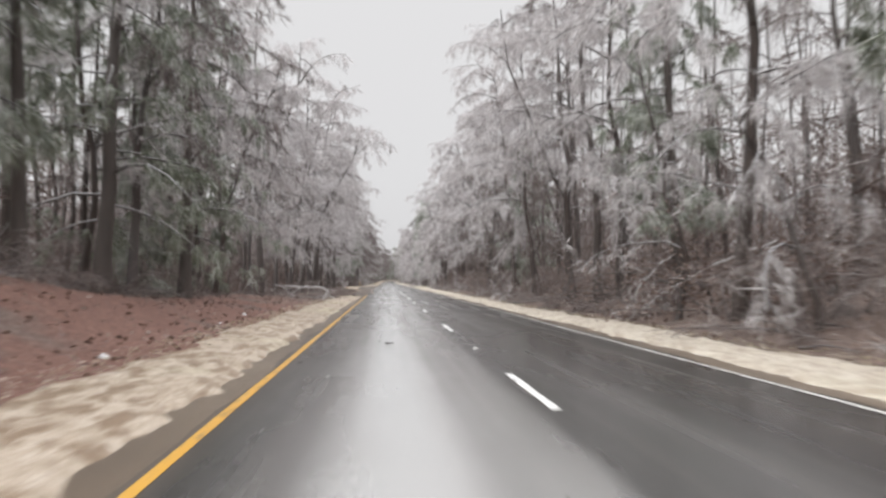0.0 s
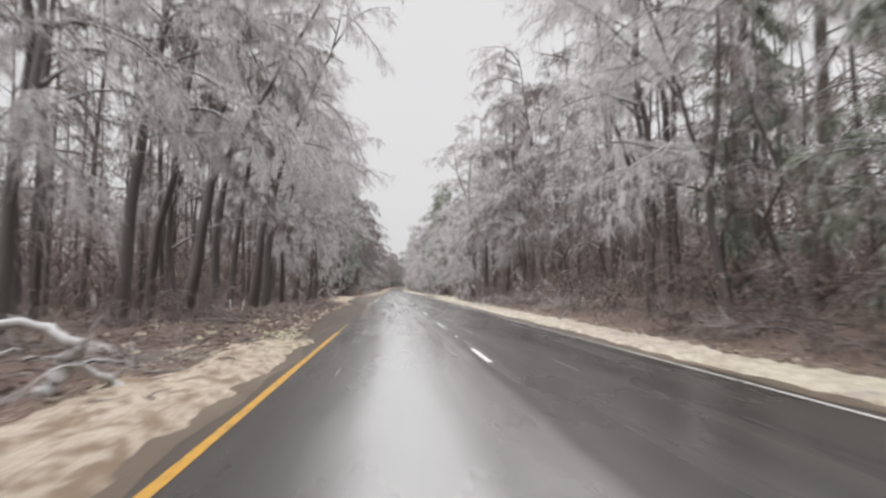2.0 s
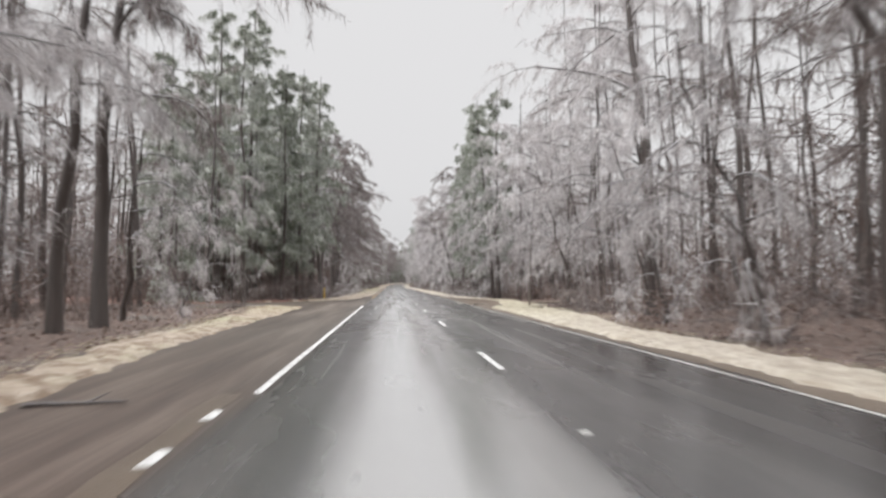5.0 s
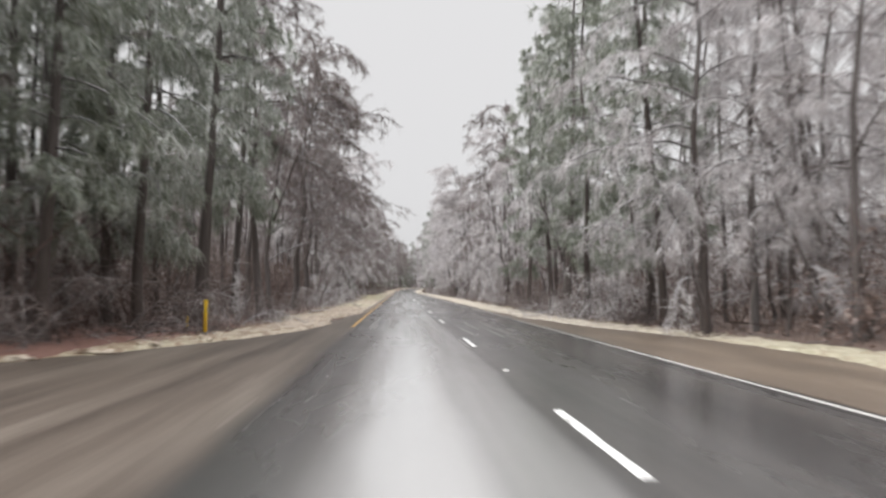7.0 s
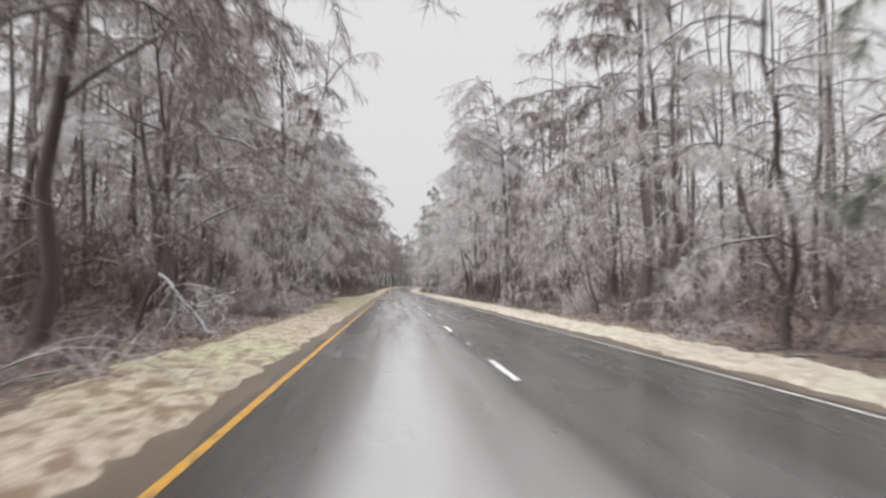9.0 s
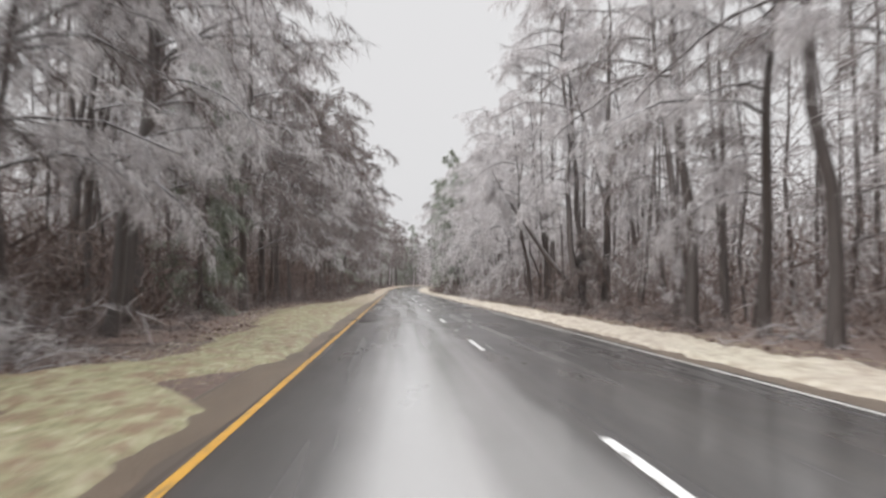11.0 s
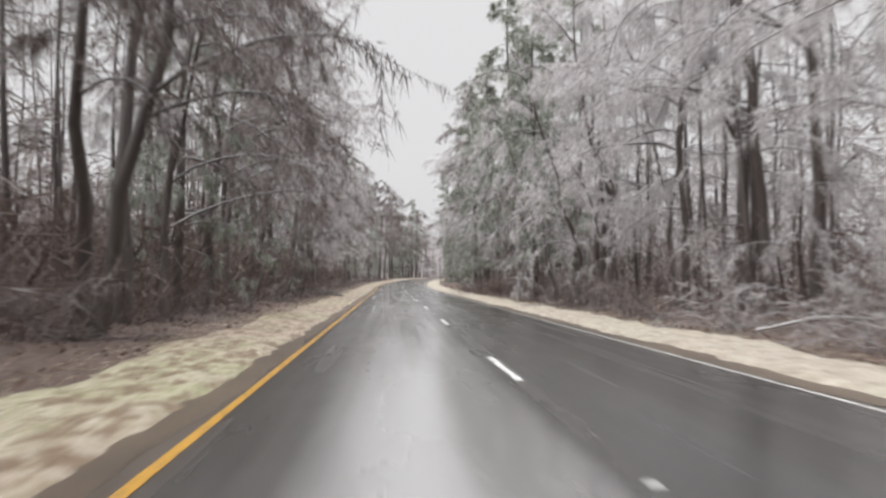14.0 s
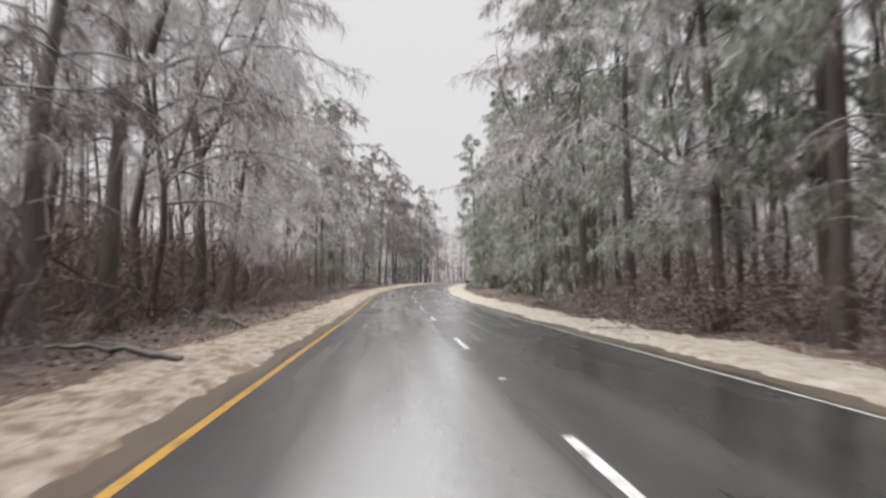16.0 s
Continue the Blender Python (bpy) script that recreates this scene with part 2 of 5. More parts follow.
def road_material():
    """Wet asphalt: pale wear with the sky's sheen painted in down the travelled lane, grit at the edges and in the
    turning lane.
    """
    m, n, l, b = material("wet_asphalt", 0.3)
    grain, long_, patch = noise_of(n, l, 60.0, 4), noise_of(n, l, 0.9, 5, (1.3, 0.035, 1)), noise_of(n, l, 0.35, 5, (1, 0.25, 1))
    edge = noise_of(n, l, 0.8, 6, (1, 0.22, 1))
    streak_film = noise_of(n, l, 1.8, 2, (1, 0.03, 1))
    tc, sep = n.new("ShaderNodeTexCoord"), n.new("ShaderNodeSeparateXYZ")
    l.new(tc.outputs["Object"], sep.inputs[0])
    shift = n.new("ShaderNodeMath")
    shift.operation = "MULTIPLY_ADD"
    shift.inputs[1].default_value = 0.5
    l.new(edge.outputs["Fac"], shift.inputs[0])
    l.new(sep.outputs["X"], shift.inputs[2])
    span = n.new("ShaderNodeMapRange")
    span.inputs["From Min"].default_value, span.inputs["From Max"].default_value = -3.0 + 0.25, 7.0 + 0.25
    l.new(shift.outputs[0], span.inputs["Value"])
    base = ramp(n, [(0.3, (0.016, 0.015, 0.015)), (0.7, (0.040, 0.038, 0.036))])
    l.new(grain.outputs["Fac"], base.inputs["Fac"])
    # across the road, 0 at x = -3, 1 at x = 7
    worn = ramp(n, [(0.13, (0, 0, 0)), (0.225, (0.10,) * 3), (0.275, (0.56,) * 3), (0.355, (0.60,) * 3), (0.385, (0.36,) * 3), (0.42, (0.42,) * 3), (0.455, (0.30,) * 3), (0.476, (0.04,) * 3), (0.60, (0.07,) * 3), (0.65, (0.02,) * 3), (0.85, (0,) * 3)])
    grit = ramp(n, [(0.06, (0.95,) * 3), (0.115, (0.8,) * 3), (0.145, (0,) * 3), (0.84, (0,) * 3), (0.89, (0.7,) * 3)])
    for r in (worn, grit):
        l.new(span.outputs[0], r.inputs["Fac"])
    film = ramp(n, [(0.46, (0, 0, 0)), (0.70, (0.32, 0.32, 0.32))])
    l.new(long_.outputs["Fac"], film.inputs["Fac"])
    c1 = mix_rgb(n, l, film.outputs[0], base.outputs[0], (0.15, 0.135, 0.12))
    # lane wear, lightened further to paint in the sky's reflection on wet asphalt
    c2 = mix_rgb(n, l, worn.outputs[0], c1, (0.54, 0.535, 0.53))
    # wet brown mud where the turning lane begins
    near, past = n.new("ShaderNodeMapRange"), n.new("ShaderNodeMapRange")
    for q, lo, hi in ((near, 62.0, 72.0), (past, 128.0, 112.0)):
        q.inputs["From Min"].default_value, q.inputs["From Max"].default_value = lo, hi
        l.new(sep.outputs["Y"], q.inputs["Value"])
    both = n.new("ShaderNodeMath")
    both.operation = "MULTIPLY"
    l.new(near.outputs[0], both.inputs[0])
    l.new(past.outputs[0], both.inputs[1])
    streak = noise_of(n, l, 1.1, 7, (1, 0.05, 1), 0.65)
    tone = ramp(n, [(0.34, (0.045, 0.034, 0.026)), (0.5, (0.094, 0.074, 0.059)), (0.68, (0.165, 0.138, 0.115))])
    l.new(streak.outputs["Fac"], tone.inputs["Fac"])
    muddy = ramp(n, [(0.36, (0.045, 0.031, 0.025)), (0.55, (0.105, 0.074, 0.058)), (0.70, (0.21, 0.165, 0.135))])
    l.new(streak.outputs["Fac"], muddy.inputs["Fac"])
    dirt = mix_rgb(n, l, both.outputs[0], tone.outputs[0], muddy.outputs[0])
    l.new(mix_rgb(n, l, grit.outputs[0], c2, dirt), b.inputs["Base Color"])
    rr = ramp(n, [(0.35, (0.22, 0.22, 0.22)), (0.68, (0.38, 0.38, 0.38))])
    l.new(patch.outputs["Fac"], rr.inputs["Fac"])
    l.new(mix_rgb(n, l, grit.outputs[0], rr.outputs[0], (0.5, 0.5, 0.5)), b.inputs["Roughness"])
    inv = n.new("ShaderNodeMath")
    inv.operation = "SUBTRACT"
    inv.inputs[0].default_value = 1.0
    l.new(grit.outputs[0], inv.inputs[1])
    wet, film_part = n.new("ShaderNodeMath"), ramp(n, [(0.0, (0.5,) * 3), (0.40, (1.0,) * 3)])
    wet.operation = "MULTIPLY"
    l.new(worn.outputs[0], film_part.inputs["Fac"])
    l.new(inv.outputs[0], wet.inputs[0])
    l.new(film_part.outputs[0], wet.inputs[1])
    l.new(wet.outputs[0], b.inputs["Coat Weight"])
    b.inputs["Specular IOR Level"].default_value = 0.35
    gloss = ramp(n, [(0.0, (0.22,) * 3), (0.30, (0.17,) * 3), (0.62, (0.14,) * 3)])
    l.new(worn.outputs[0], gloss.inputs["Fac"])
    vary, sheen = n.new("ShaderNodeMapRange"), n.new("ShaderNodeMath")
    vary.inputs["From Min"].default_value, vary.inputs["From Max"].default_value = 0.35, 0.65
    vary.inputs["To Min"].default_value, vary.inputs["To Max"].default_value = 0.72, 1.4
    sheen.operation = "MULTIPLY"
    l.new(streak_film.outputs["Fac"], vary.inputs["Value"])
    l.new(gloss.outputs[0], sheen.inputs[0])
    l.new(vary.outputs[0], sheen.inputs[1])
    l.new(sheen.outputs[0], b.inputs["Coat Roughness"])
    b.inputs["Coat IOR"].default_value = 1.9
    bump(n, l, b, grain.outputs["Fac"], 0.08, 0.01)
    return m


ROAD = road_material()


def mud_material():
    m, n, l, b = material("wet_gritty_shoulder", 0.42)
    mid, fine = noise_of(n, l, 0.8, 5, (1, 0.3, 1)), noise_of(n, l, 22.0, 6)
    r = ramp(n, [(0.3, (0.062, 0.044, 0.031)), (0.55, (0.145, 0.107, 0.076)), (0.75, (0.24, 0.19, 0.145))])
    l.new(mid.outputs["Fac"], r.inputs["Fac"])
    l.new(mix_rgb(n, l, fine.outputs["Fac"], r.outputs[0], (0.112, 0.086, 0.064)), b.inputs["Base Color"])
    bump(n, l, b, fine.outputs["Fac"], 0.5, 0.02)
    return m


MUD = mud_material()


def paint_material(name, colour, worn):
    m, n, l, b = material(name, 0.4)
    nz = noise_of(n, l, 9.0, 6, (1, 0.4, 1))
    r = ramp(n, [(0.34, worn), (0.50, colour)])
    l.new(nz.outputs["Fac"], r.inputs["Fac"])
    l.new(r.outputs[0], b.inputs["Base Color"])
    return m


WHITE_PAINT = paint_material("white_road_paint", (0.78, 0.78, 0.77), (0.30, 0.29, 0.28))
EDGE_PAINT = paint_material("worn_edge_line_paint", (0.55, 0.54, 0.52), (0.20, 0.19, 0.18))
YELLOW_PAINT = paint_material("yellow_road_paint", (0.56, 0.31, 0.05), (0.22, 0.15, 0.07))
POST_YELLOW = paint_material("yellow_plastic", (0.78, 0.52, 0.03), (0.60, 0.40, 0.04))
GREY_WOOD = paint_material("weathered_wood", (0.17, 0.15, 0.13), (0.07, 0.06, 0.05))
DARK_METAL = paint_material("dark_painted_metal", (0.03, 0.03, 0.033), (0.06, 0.055, 0.05))
REFLECTOR = paint_material("scuffed_reflector_plastic", (0.66, 0.66, 0.64), (0.42, 0.41, 0.39))
CLEAR_ICE = island_material("white_slush", [(0.2, (0.62, 0.61, 0.60)), (0.8, (0.80, 0.80, 0.81))], 0.35, 1.0, 0.3)
THICKET = island_material("damp_brown_brush", [(0.1, (0.035, 0.024, 0.021)), (0.5, (0.12, 0.080, 0.067)), (0.85, (0.22, 0.18, 0.165))], 0.5, 0.5, 0.2, 0.2)
BROWN_TWIG = island_material("grey_brown_twigs", [(0.1, (0.066, 0.047, 0.042)), (0.5, (0.172, 0.135, 0.125)), (0.9, (0.43, 0.40, 0.395))], 0.4, 0.5, 0.3, 0.3)


GREY_TWIG = island_material("half_iced_grey_twigs", [(0.1, (0.15, 0.128, 0.124)), (0.5, (0.34, 0.312, 0.308)), (0.9, (0.60, 0.585, 0.59))], 0.4, 0.5, 0.3, 0.35)


# ---- the plan ----
Y_START, Y_END = -60.0, 640.0
X_YELLOW, X_DASH, X_EDGE = -1.74, 1.92, 5.46
BEND_Y, BEND_R = 405.0, 450.0


def bend(y):
    """Sideways shift of the road: straight, then a long bend to the right."""
    return np.where(np.asarray(y, float) > BEND_Y, (np.asarray(y, float) - BEND_Y) ** 2 / (2 * BEND_R), 0.0)


LEFT_EDGE = [(-60, -2.3), (68, -2.3), (76, -2.9), (84, -3.2), (104, -3.35), (112, -4.1), (120, -4.8), (127, -5.2), (151, -5.3), (152.5, -6.5), (153.5, -34), (159, -34),
             (160, -13), (166, -7.2), (172, -4.8), (176, -3.3), (185, -2.4), (192, -2.3), (640, -2.3)]
RIGHT_EDGE = [(-60, 5.95), (151, 5.95), (153.5, 6.6), (156, 8.1), (160, 8.0), (163, 8.6), (166, 9.2), (171, 8.9), (178, 7.5), (186, 6.4), (196, 5.95), (640, 5.95)]
LEFT_VERGE = [(-60, 2.5), (40, 2.4), (58, 2.0), (63, 1.9), (66, 0.5), (100, 0.5), (112, 1.4), (140, 2.0), (152, 2.8), (153, 0.3), (160, 0.3), (168, 1.0), (176, 2.5), (200, 2.9),
              (235, 2.7), (262, 3.0), (278, 5.2), (290, 5.2), (302, 2.8), (400, 2.6), (640, 2.6)]
RIGHT_VERGE = [(-60, 2.2), (20, 2.2), (45, 1.7), (60, 1.8), (80, 2.0), (130, 2.2), (143, 4.0), (153, 4.2), (156, 3.0), (160, 2.6), (165, 1.8), (171, 1.3), (180, 1.5), (200, 2.1), (260, 2.5), (640, 2.5)]
LEFT_BANK = [(-60, 3.1), (19, 3.0), (25, 2.0), (33, 1.25), (42, 0.95), (60, 0.5), (80, 0.2), (100, 0.25), (150, 0.1), (180, 0.15), (260, 0.1), (300, 0.3), (640, 0.4)]
RIGHT_BANK = [(-60, 1.9), (90, 1.6), (140, 0.8), (160, 0.1), (220, 0.2), (640, 0.35)]


def rise(y):
    """Height of the road: level, then up a low hill in the bend."""
    u = np.clip((np.asarray(y, float) - 375.0) / 150.0, 0, 1)
    return 1.7 * u * u * (3 - 2 * u)


def along(table, y):
    return np.interp(y, [a for a, _ in table], [b for _, b in table])


def smooth(a, b, v):
    t = np.clip((v - a) / (b - a), 0, 1)
    return t * t * (3 - 2 * t)


def waves(x, y, seed=0.0):
    """Cheap uneven ground, about -1 to 1."""
    return (np.sin(x * 0.71 + y * 0.37 + seed) * np.sin(y * 0.53 - x * 0.29 + 1.7 * seed) * 0.5
            + np.sin(x * 1.9 + y * 1.3 + 2 + seed) * np.sin(y * 1.7 - x * 0.8 + seed) * 0.3
            + np.sin(x * 4.3 - y * 2.9 + seed) * np.sin(y * 4.1 + x * 3.1) * 0.2)


def ground_z(x, y):
    """Height of the bare ground."""
    x, y = np.asarray(x, float), np.asarray(y, float)
    s = x - bend(y)
    l, r = along(LEFT_EDGE, y) - s, s - along(RIGHT_EDGE, y)
    out = np.maximum(l, r)
    vl, vr = along(LEFT_VERGE, y), along(RIGHT_VERGE, y)
    z = np.where(l > r, along(LEFT_BANK, y) * (0.62 * smooth(0, 5.5, l - vl) + 0.5 * smooth(4, 16, l - vl)),
                 along(RIGHT_BANK, y) * (0.7 * smooth(0, 5.5, r - vr) + 0.5 * smooth(4, 18, r - vr)))
    z = z + 0.10 * waves(x, y) * smooth(0.6, 3.5, out) + 0.25 * waves(x * 0.2, y * 0.2, 3) * smooth(4, 14, out)
    return np.where(out < 0.55, -0.07, np.where(out < 0.95, -0.02, z - 0.01)) + rise(y)


def point_mesh(name, verts, faces, mat, smooth_faces=True, tris=None):
    """A mesh of quads, then triangles, from arrays that formulas made."""
    me = bpy.data.meshes.new(name)
    verts, faces = np.asarray(verts, np.float32), np.asarray(faces, np.int32).reshape(-1, 4)
    tris = np.zeros((0, 3), np.int32) if tris is None else np.asarray(tris, np.int32)
    sizes = np.concatenate([np.full(len(faces), 4, np.int32), np.full(len(tris), 3, np.int32)])
    me.vertices.add(len(verts))
    me.vertices.foreach_set("co", verts.ravel())
    me.loops.add(faces.size + tris.size)
    me.loops.foreach_set("vertex_index", np.concatenate([faces.ravel(), tris.ravel()]))
    me.polygons.add(len(sizes))
    me.polygons.foreach_set("loop_start", (np.cumsum(sizes) - sizes).astype(np.int32))
    me.polygons.foreach_set("loop_total", sizes)
    me.update(calc_edges=True)
    me.polygons.foreach_set("use_smooth", np.full(len(sizes), smooth_faces))
    me.materials.append(mat)
    me.validate()
    return me


def sheet(name, xs, ys, zs, mat):
    """A sheet over a grid; xs, ys, zs of one shape."""
    h, w = xs.shape
    i = np.arange(h * w).reshape(h, w)
    f = np.stack([i[:-1, :-1], i[:-1, 1:], i[1:, 1:], i[1:, :-1]], -1).reshape(-1, 4)
    return point_mesh(name, np.stack([xs, ys, zs], -1).reshape(-1, 3), f, mat)


def part(name, me, parent, label=""):
    ob = new(name, me)
    ob.parent = parent
    return tagged(ob, label)


def bm_mesh(name, bm, mat, smooth_faces=False):
    me = bpy.data.meshes.new(name)
    bm.to_mesh(me)
    bm.free()
    me.materials.append(mat)
    for p in me.polygons:
        p.use_smooth = smooth_faces
    return me


def box_bm(sx, sy, sz, bevel=0.0, taper=1.0):
    bm = bmesh.new()
    bmesh.ops.create_cube(bm, size=1)
    for v in bm.verts:
        k = taper if v.co.z > 0 else 1.0
        v.co = Vector((v.co.x * sx * k, v.co.y * sy * k, (v.co.z + 0.5) * sz))
    if bevel:
        bmesh.ops.bevel(bm, geom=bm.edges[:], offset=bevel, segments=2, affect="EDGES")
    return bm


# ---- ground, road, verges ----
gx = np.concatenate([[-2500, -900, -320, -140, -80, -55], np.arange(-42, -16, 2.0), np.arange(-16, 18, 0.5), np.arange(18, 46, 2.0), [55, 80, 140, 320, 900, 2500]])
gy = np.concatenate([[-2500, -700, -200, -90], np.arange(-60, 60, 2.0), np.arange(60, 205, 1.0), np.arange(205, 645, 2.0), [700, 900, 1500, 3000]])
GX, GY = np.meshgrid(gx, gy)
GX = GX + bend(np.clip(GY, None, 640))
ground = new("ground", sheet("ground", GX, GY, ground_z(GX, np.clip(GY, -60, 640)), GROUND))
tagged(ground, "forest floor of wet brown leaves and icy litter", "ground", kind="structure")

ry = np.concatenate([np.arange(-60, 64, 4.0), np.arange(64, 200, 0.5), np.arange(200, 372, 4.0), np.arange(372, 641, 2.0)])
frac = np.linspace(0, 1, 13)
RL, RR = along(LEFT_EDGE, ry) - 0.35, along(RIGHT_EDGE, ry) + 0.35
RX = RL[:, None] + (RR - RL)[:, None] * frac + bend(ry)[:, None]
ragged = 0.05 * np.sin(ry * 1.9) + 0.04 * np.sin(ry * 4.7 + 1)
RX[:, 0] += ragged
RX[:, -1] += ragged[::-1]
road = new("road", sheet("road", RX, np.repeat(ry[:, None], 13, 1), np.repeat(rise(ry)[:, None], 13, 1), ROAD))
tagged(road, "wet dark asphalt road with two lanes and a turning lane", "road", kind="structure")


# a narrow drive that meets the verge from the side
DX, DY = np.meshgrid(np.linspace(11.2, 44, 34), np.linspace(159.4, 164.2, 9))
DY = DY + 0.15 * np.sin(DX * 1.3) * (np.abs(DY - 161.8) > 2.2)
drive = new("side_drive", sheet("side_drive", DX, DY, ground_z(DX, DY) + 0.07, MUD))
tagged(drive, "narrow gritty wet drive leading into the woods", "drive", kind="structure")


def strip(name, x0, x1, y0, y1, z, mat, step=2.0, jag=0.0):
    ys = np.linspace(y0, y1, max(2, int((y1 - y0) / step) + 1))
    a, b = (np.interp(ys, [y0, y1], v) if isinstance(v, tuple) else np.full(len(ys), v) for v in (x0, x1))
    xs = np.stack([a + jag * np.sin(ys * 2.3), b + jag * np.sin(ys * 3.1 + 1)], 1) + bend(ys)[:, None]
    return sheet(name, xs, np.repeat(ys[:, None], 2, 1), z + np.repeat(rise(ys)[:, None], 2, 1), mat)


def shoulder(name, inner, table, y0, y1, seed):
    """Grit washed over the asphalt between an edge line and the verge."""
    rg = np.random.default_rng(seed)
    ys = np.arange(y0, y1, 0.5)
    taper = np.minimum(np.minimum((ys - y0) / 8, (y1 - ys) / 8), 1)
    side = 1 if inner > 0 else -1
    a = inner + side * (0.10 + 0.07 * np.sin(ys * 0.37) + 0.05 * np.sin(ys * 1.21 + 1) + rg.normal(0, 0.025, len(ys)))
    b = np.maximum((along(table, ys) + side * 0.3) * side, a * side + 0.05) * side
    a = b + (a - b) * np.maximum(taper, 0.05)
    xs = np.stack([a, a * 0.5 + b * 0.5, b], 1) + bend(ys)[:, None]
    if side < 0:
        xs = xs[:, ::-1]
    ob = new(name, sheet(name, xs, np.repeat(ys[:, None], 3, 1), np.repeat(rise(ys)[:, None], 3, 1) + 0.004, MUD))
    tagged(ob, "strip of wet brown grit along the pavement edge", "shoulder", kind="structure")


shoulder("shoulder_left", X_YELLOW - 0.06, LEFT_EDGE, -58, 68, 1)
shoulder("shoulder_median", X_YELLOW - 0.06, LEFT_EDGE, 186, 638, 2)
shoulder("shoulder_right", X_EDGE + 0.06, RIGHT_EDGE, -58, 638, 3)
part("edge_line", strip("edge_line", X_EDGE - 0.046, X_EDGE + 0.046, -60, 640, 0.006, EDGE_PAINT, jag=0.008), road, "worn white edge line")
part("yellow_line", strip("yellow_line", X_YELLOW - 0.056, X_YELLOW + 0.056, -60, 69.0, 0.006, YELLOW_PAINT, jag=0.008), road, "worn yellow median edge line")
part("yellow_line", strip("yellow_line", X_YELLOW - 0.056, X_YELLOW + 0.056, 178.3, 640, 0.006, YELLOW_PAINT, jag=0.008), road, "worn yellow median edge line")
FADED_YELLOW = paint_material("faded_yellow_road_paint", (0.27, 0.18, 0.07), (0.10, 0.075, 0.055))
part("yellow_line", strip("yellow_line", X_YELLOW - 0.05, X_YELLOW + 0.05, 69.0, 74.0, 0.006, FADED_YELLOW, 0.5, 0.01), road, "mud-stained end of the yellow line")
part("turn_lane_line", strip("turn_lane_line", X_YELLOW - 0.055, X_YELLOW + 0.055, 118, 154.8, 0.006, WHITE_PAINT, jag=0.008), road, "solid white line beside the turning lane")
part("sand_streak", strip("sand_streak", (-1.5, -2.25), (-1.12, -1.95), 79.0, 118.0, 0.005, MUD, 0.5, 0.025), road, "pale streak of washed sand between the lanes")
part("stop_line", strip("stop_line", -9.3, -7.4, 155.6, 156.0, 0.006, WHITE_PAINT, 0.2), road, "short white line across the median opening")
dash = strip("lane_dash", -0.06, 0.06, 0, 3.05, 0.006, WHITE_PAINT, 0.6, 0.006)
for k in range(-6, 52):
    y = 10.68 + 12.19 * k
    ob = part("lane_dash", dash, road)
    ob.location = (X_DASH + bend(y), y, rise(y))
    ob.rotation_euler = (math.atan((rise(y + 3.05) - rise(y)) / 3.05), 0, -math.atan(max(0, y - BEND_Y) / BEND_R))
skip = strip("skip_dash", -0.06, 0.06, 0, 0.6, 0.006, WHITE_PAINT, 0.3, 0.006)
for k in range(9):
    part("skip_dash", skip, road).location = (X_YELLOW - 0.2, 101 + 1.9 * k, 0)
marker = bm_mesh("reflector", box_bm(0.12, 0.10, 0.022, 0.004, 0.72), REFLECTOR)
for k in range(-2, 25):
    y = 17.8 + 24.38 * k
    part("reflector", marker, road, "low white reflector stud").location = (X_DASH + float(bend(y)), y, 0.002 + float(rise(y)))


rng = np.random.default_rng(5)


WASHED = ((249.6, 2.9, 1.35), (186, 6.0, 1.0))  # soil washed bare beside the yellow line: y, reach, width


def verge(side):
    table, width = (LEFT_EDGE, LEFT_VERGE) if side < 0 else (RIGHT_EDGE, RIGHT_VERGE)
    ys = np.arange(-40, 520, 0.3)
    t = np.linspace(0, 1, 15)
    w = along(width, ys) + 0.22 * np.sin(ys * 0.61) + 0.15 * np.sin(ys * 1.73 + side)
    bare = sum(wide * smooth(far, 0, np.abs(ys - at)) for at, far, wide in WASHED) * (side < 0)
    inner = along(table, ys) + bend(ys) + side * ((-0.25 if side < 0 else -0.08 + 0.12 * np.sin(ys * 0.43) * np.sin(ys * 0.17)) + bare + 0.05 * np.sin(ys * 0.83) + 0.04 * np.sin(ys * 2.9 + 1) + rng.normal(0, 0.05, len(ys)))
    X = inner[:, None] + side * np.maximum(w, 0.15)[:, None] * t
    Y = np.repeat(ys[:, None], len(t), 1)
    lump = 0.08 * np.abs(waves(X * 4.3, Y * 3.7, 2)) + 0.03 * np.abs(waves(X * 0.9, Y * 0.8, 5)) + rng.uniform(0, 0.05, X.shape)
    shape = np.minimum(np.minimum(t * 7, (1 - t) * 5), 1)[None, :]
    keep = np.clip((w - 0.7) / 0.6, 0, 1)[:, None]
    Z = np.maximum(ground_z(X, Y), rise(Y) - 0.03) + (0.05 + lump) * shape * keep - 0.06 * (1 - shape * keep)
    if side < 0:
        X, Y, Z = X[:, ::-1], Y[:, ::-1], Z[:, ::-1]
    ob = new("verge_left" if side < 0 else "verge_right", sheet("verge", X, Y, Z, VERGE))
    tagged(ob, "pale straw-coloured grass verge glazed with ice", "verge", kind="structure")


verge(-1)
verge(1)


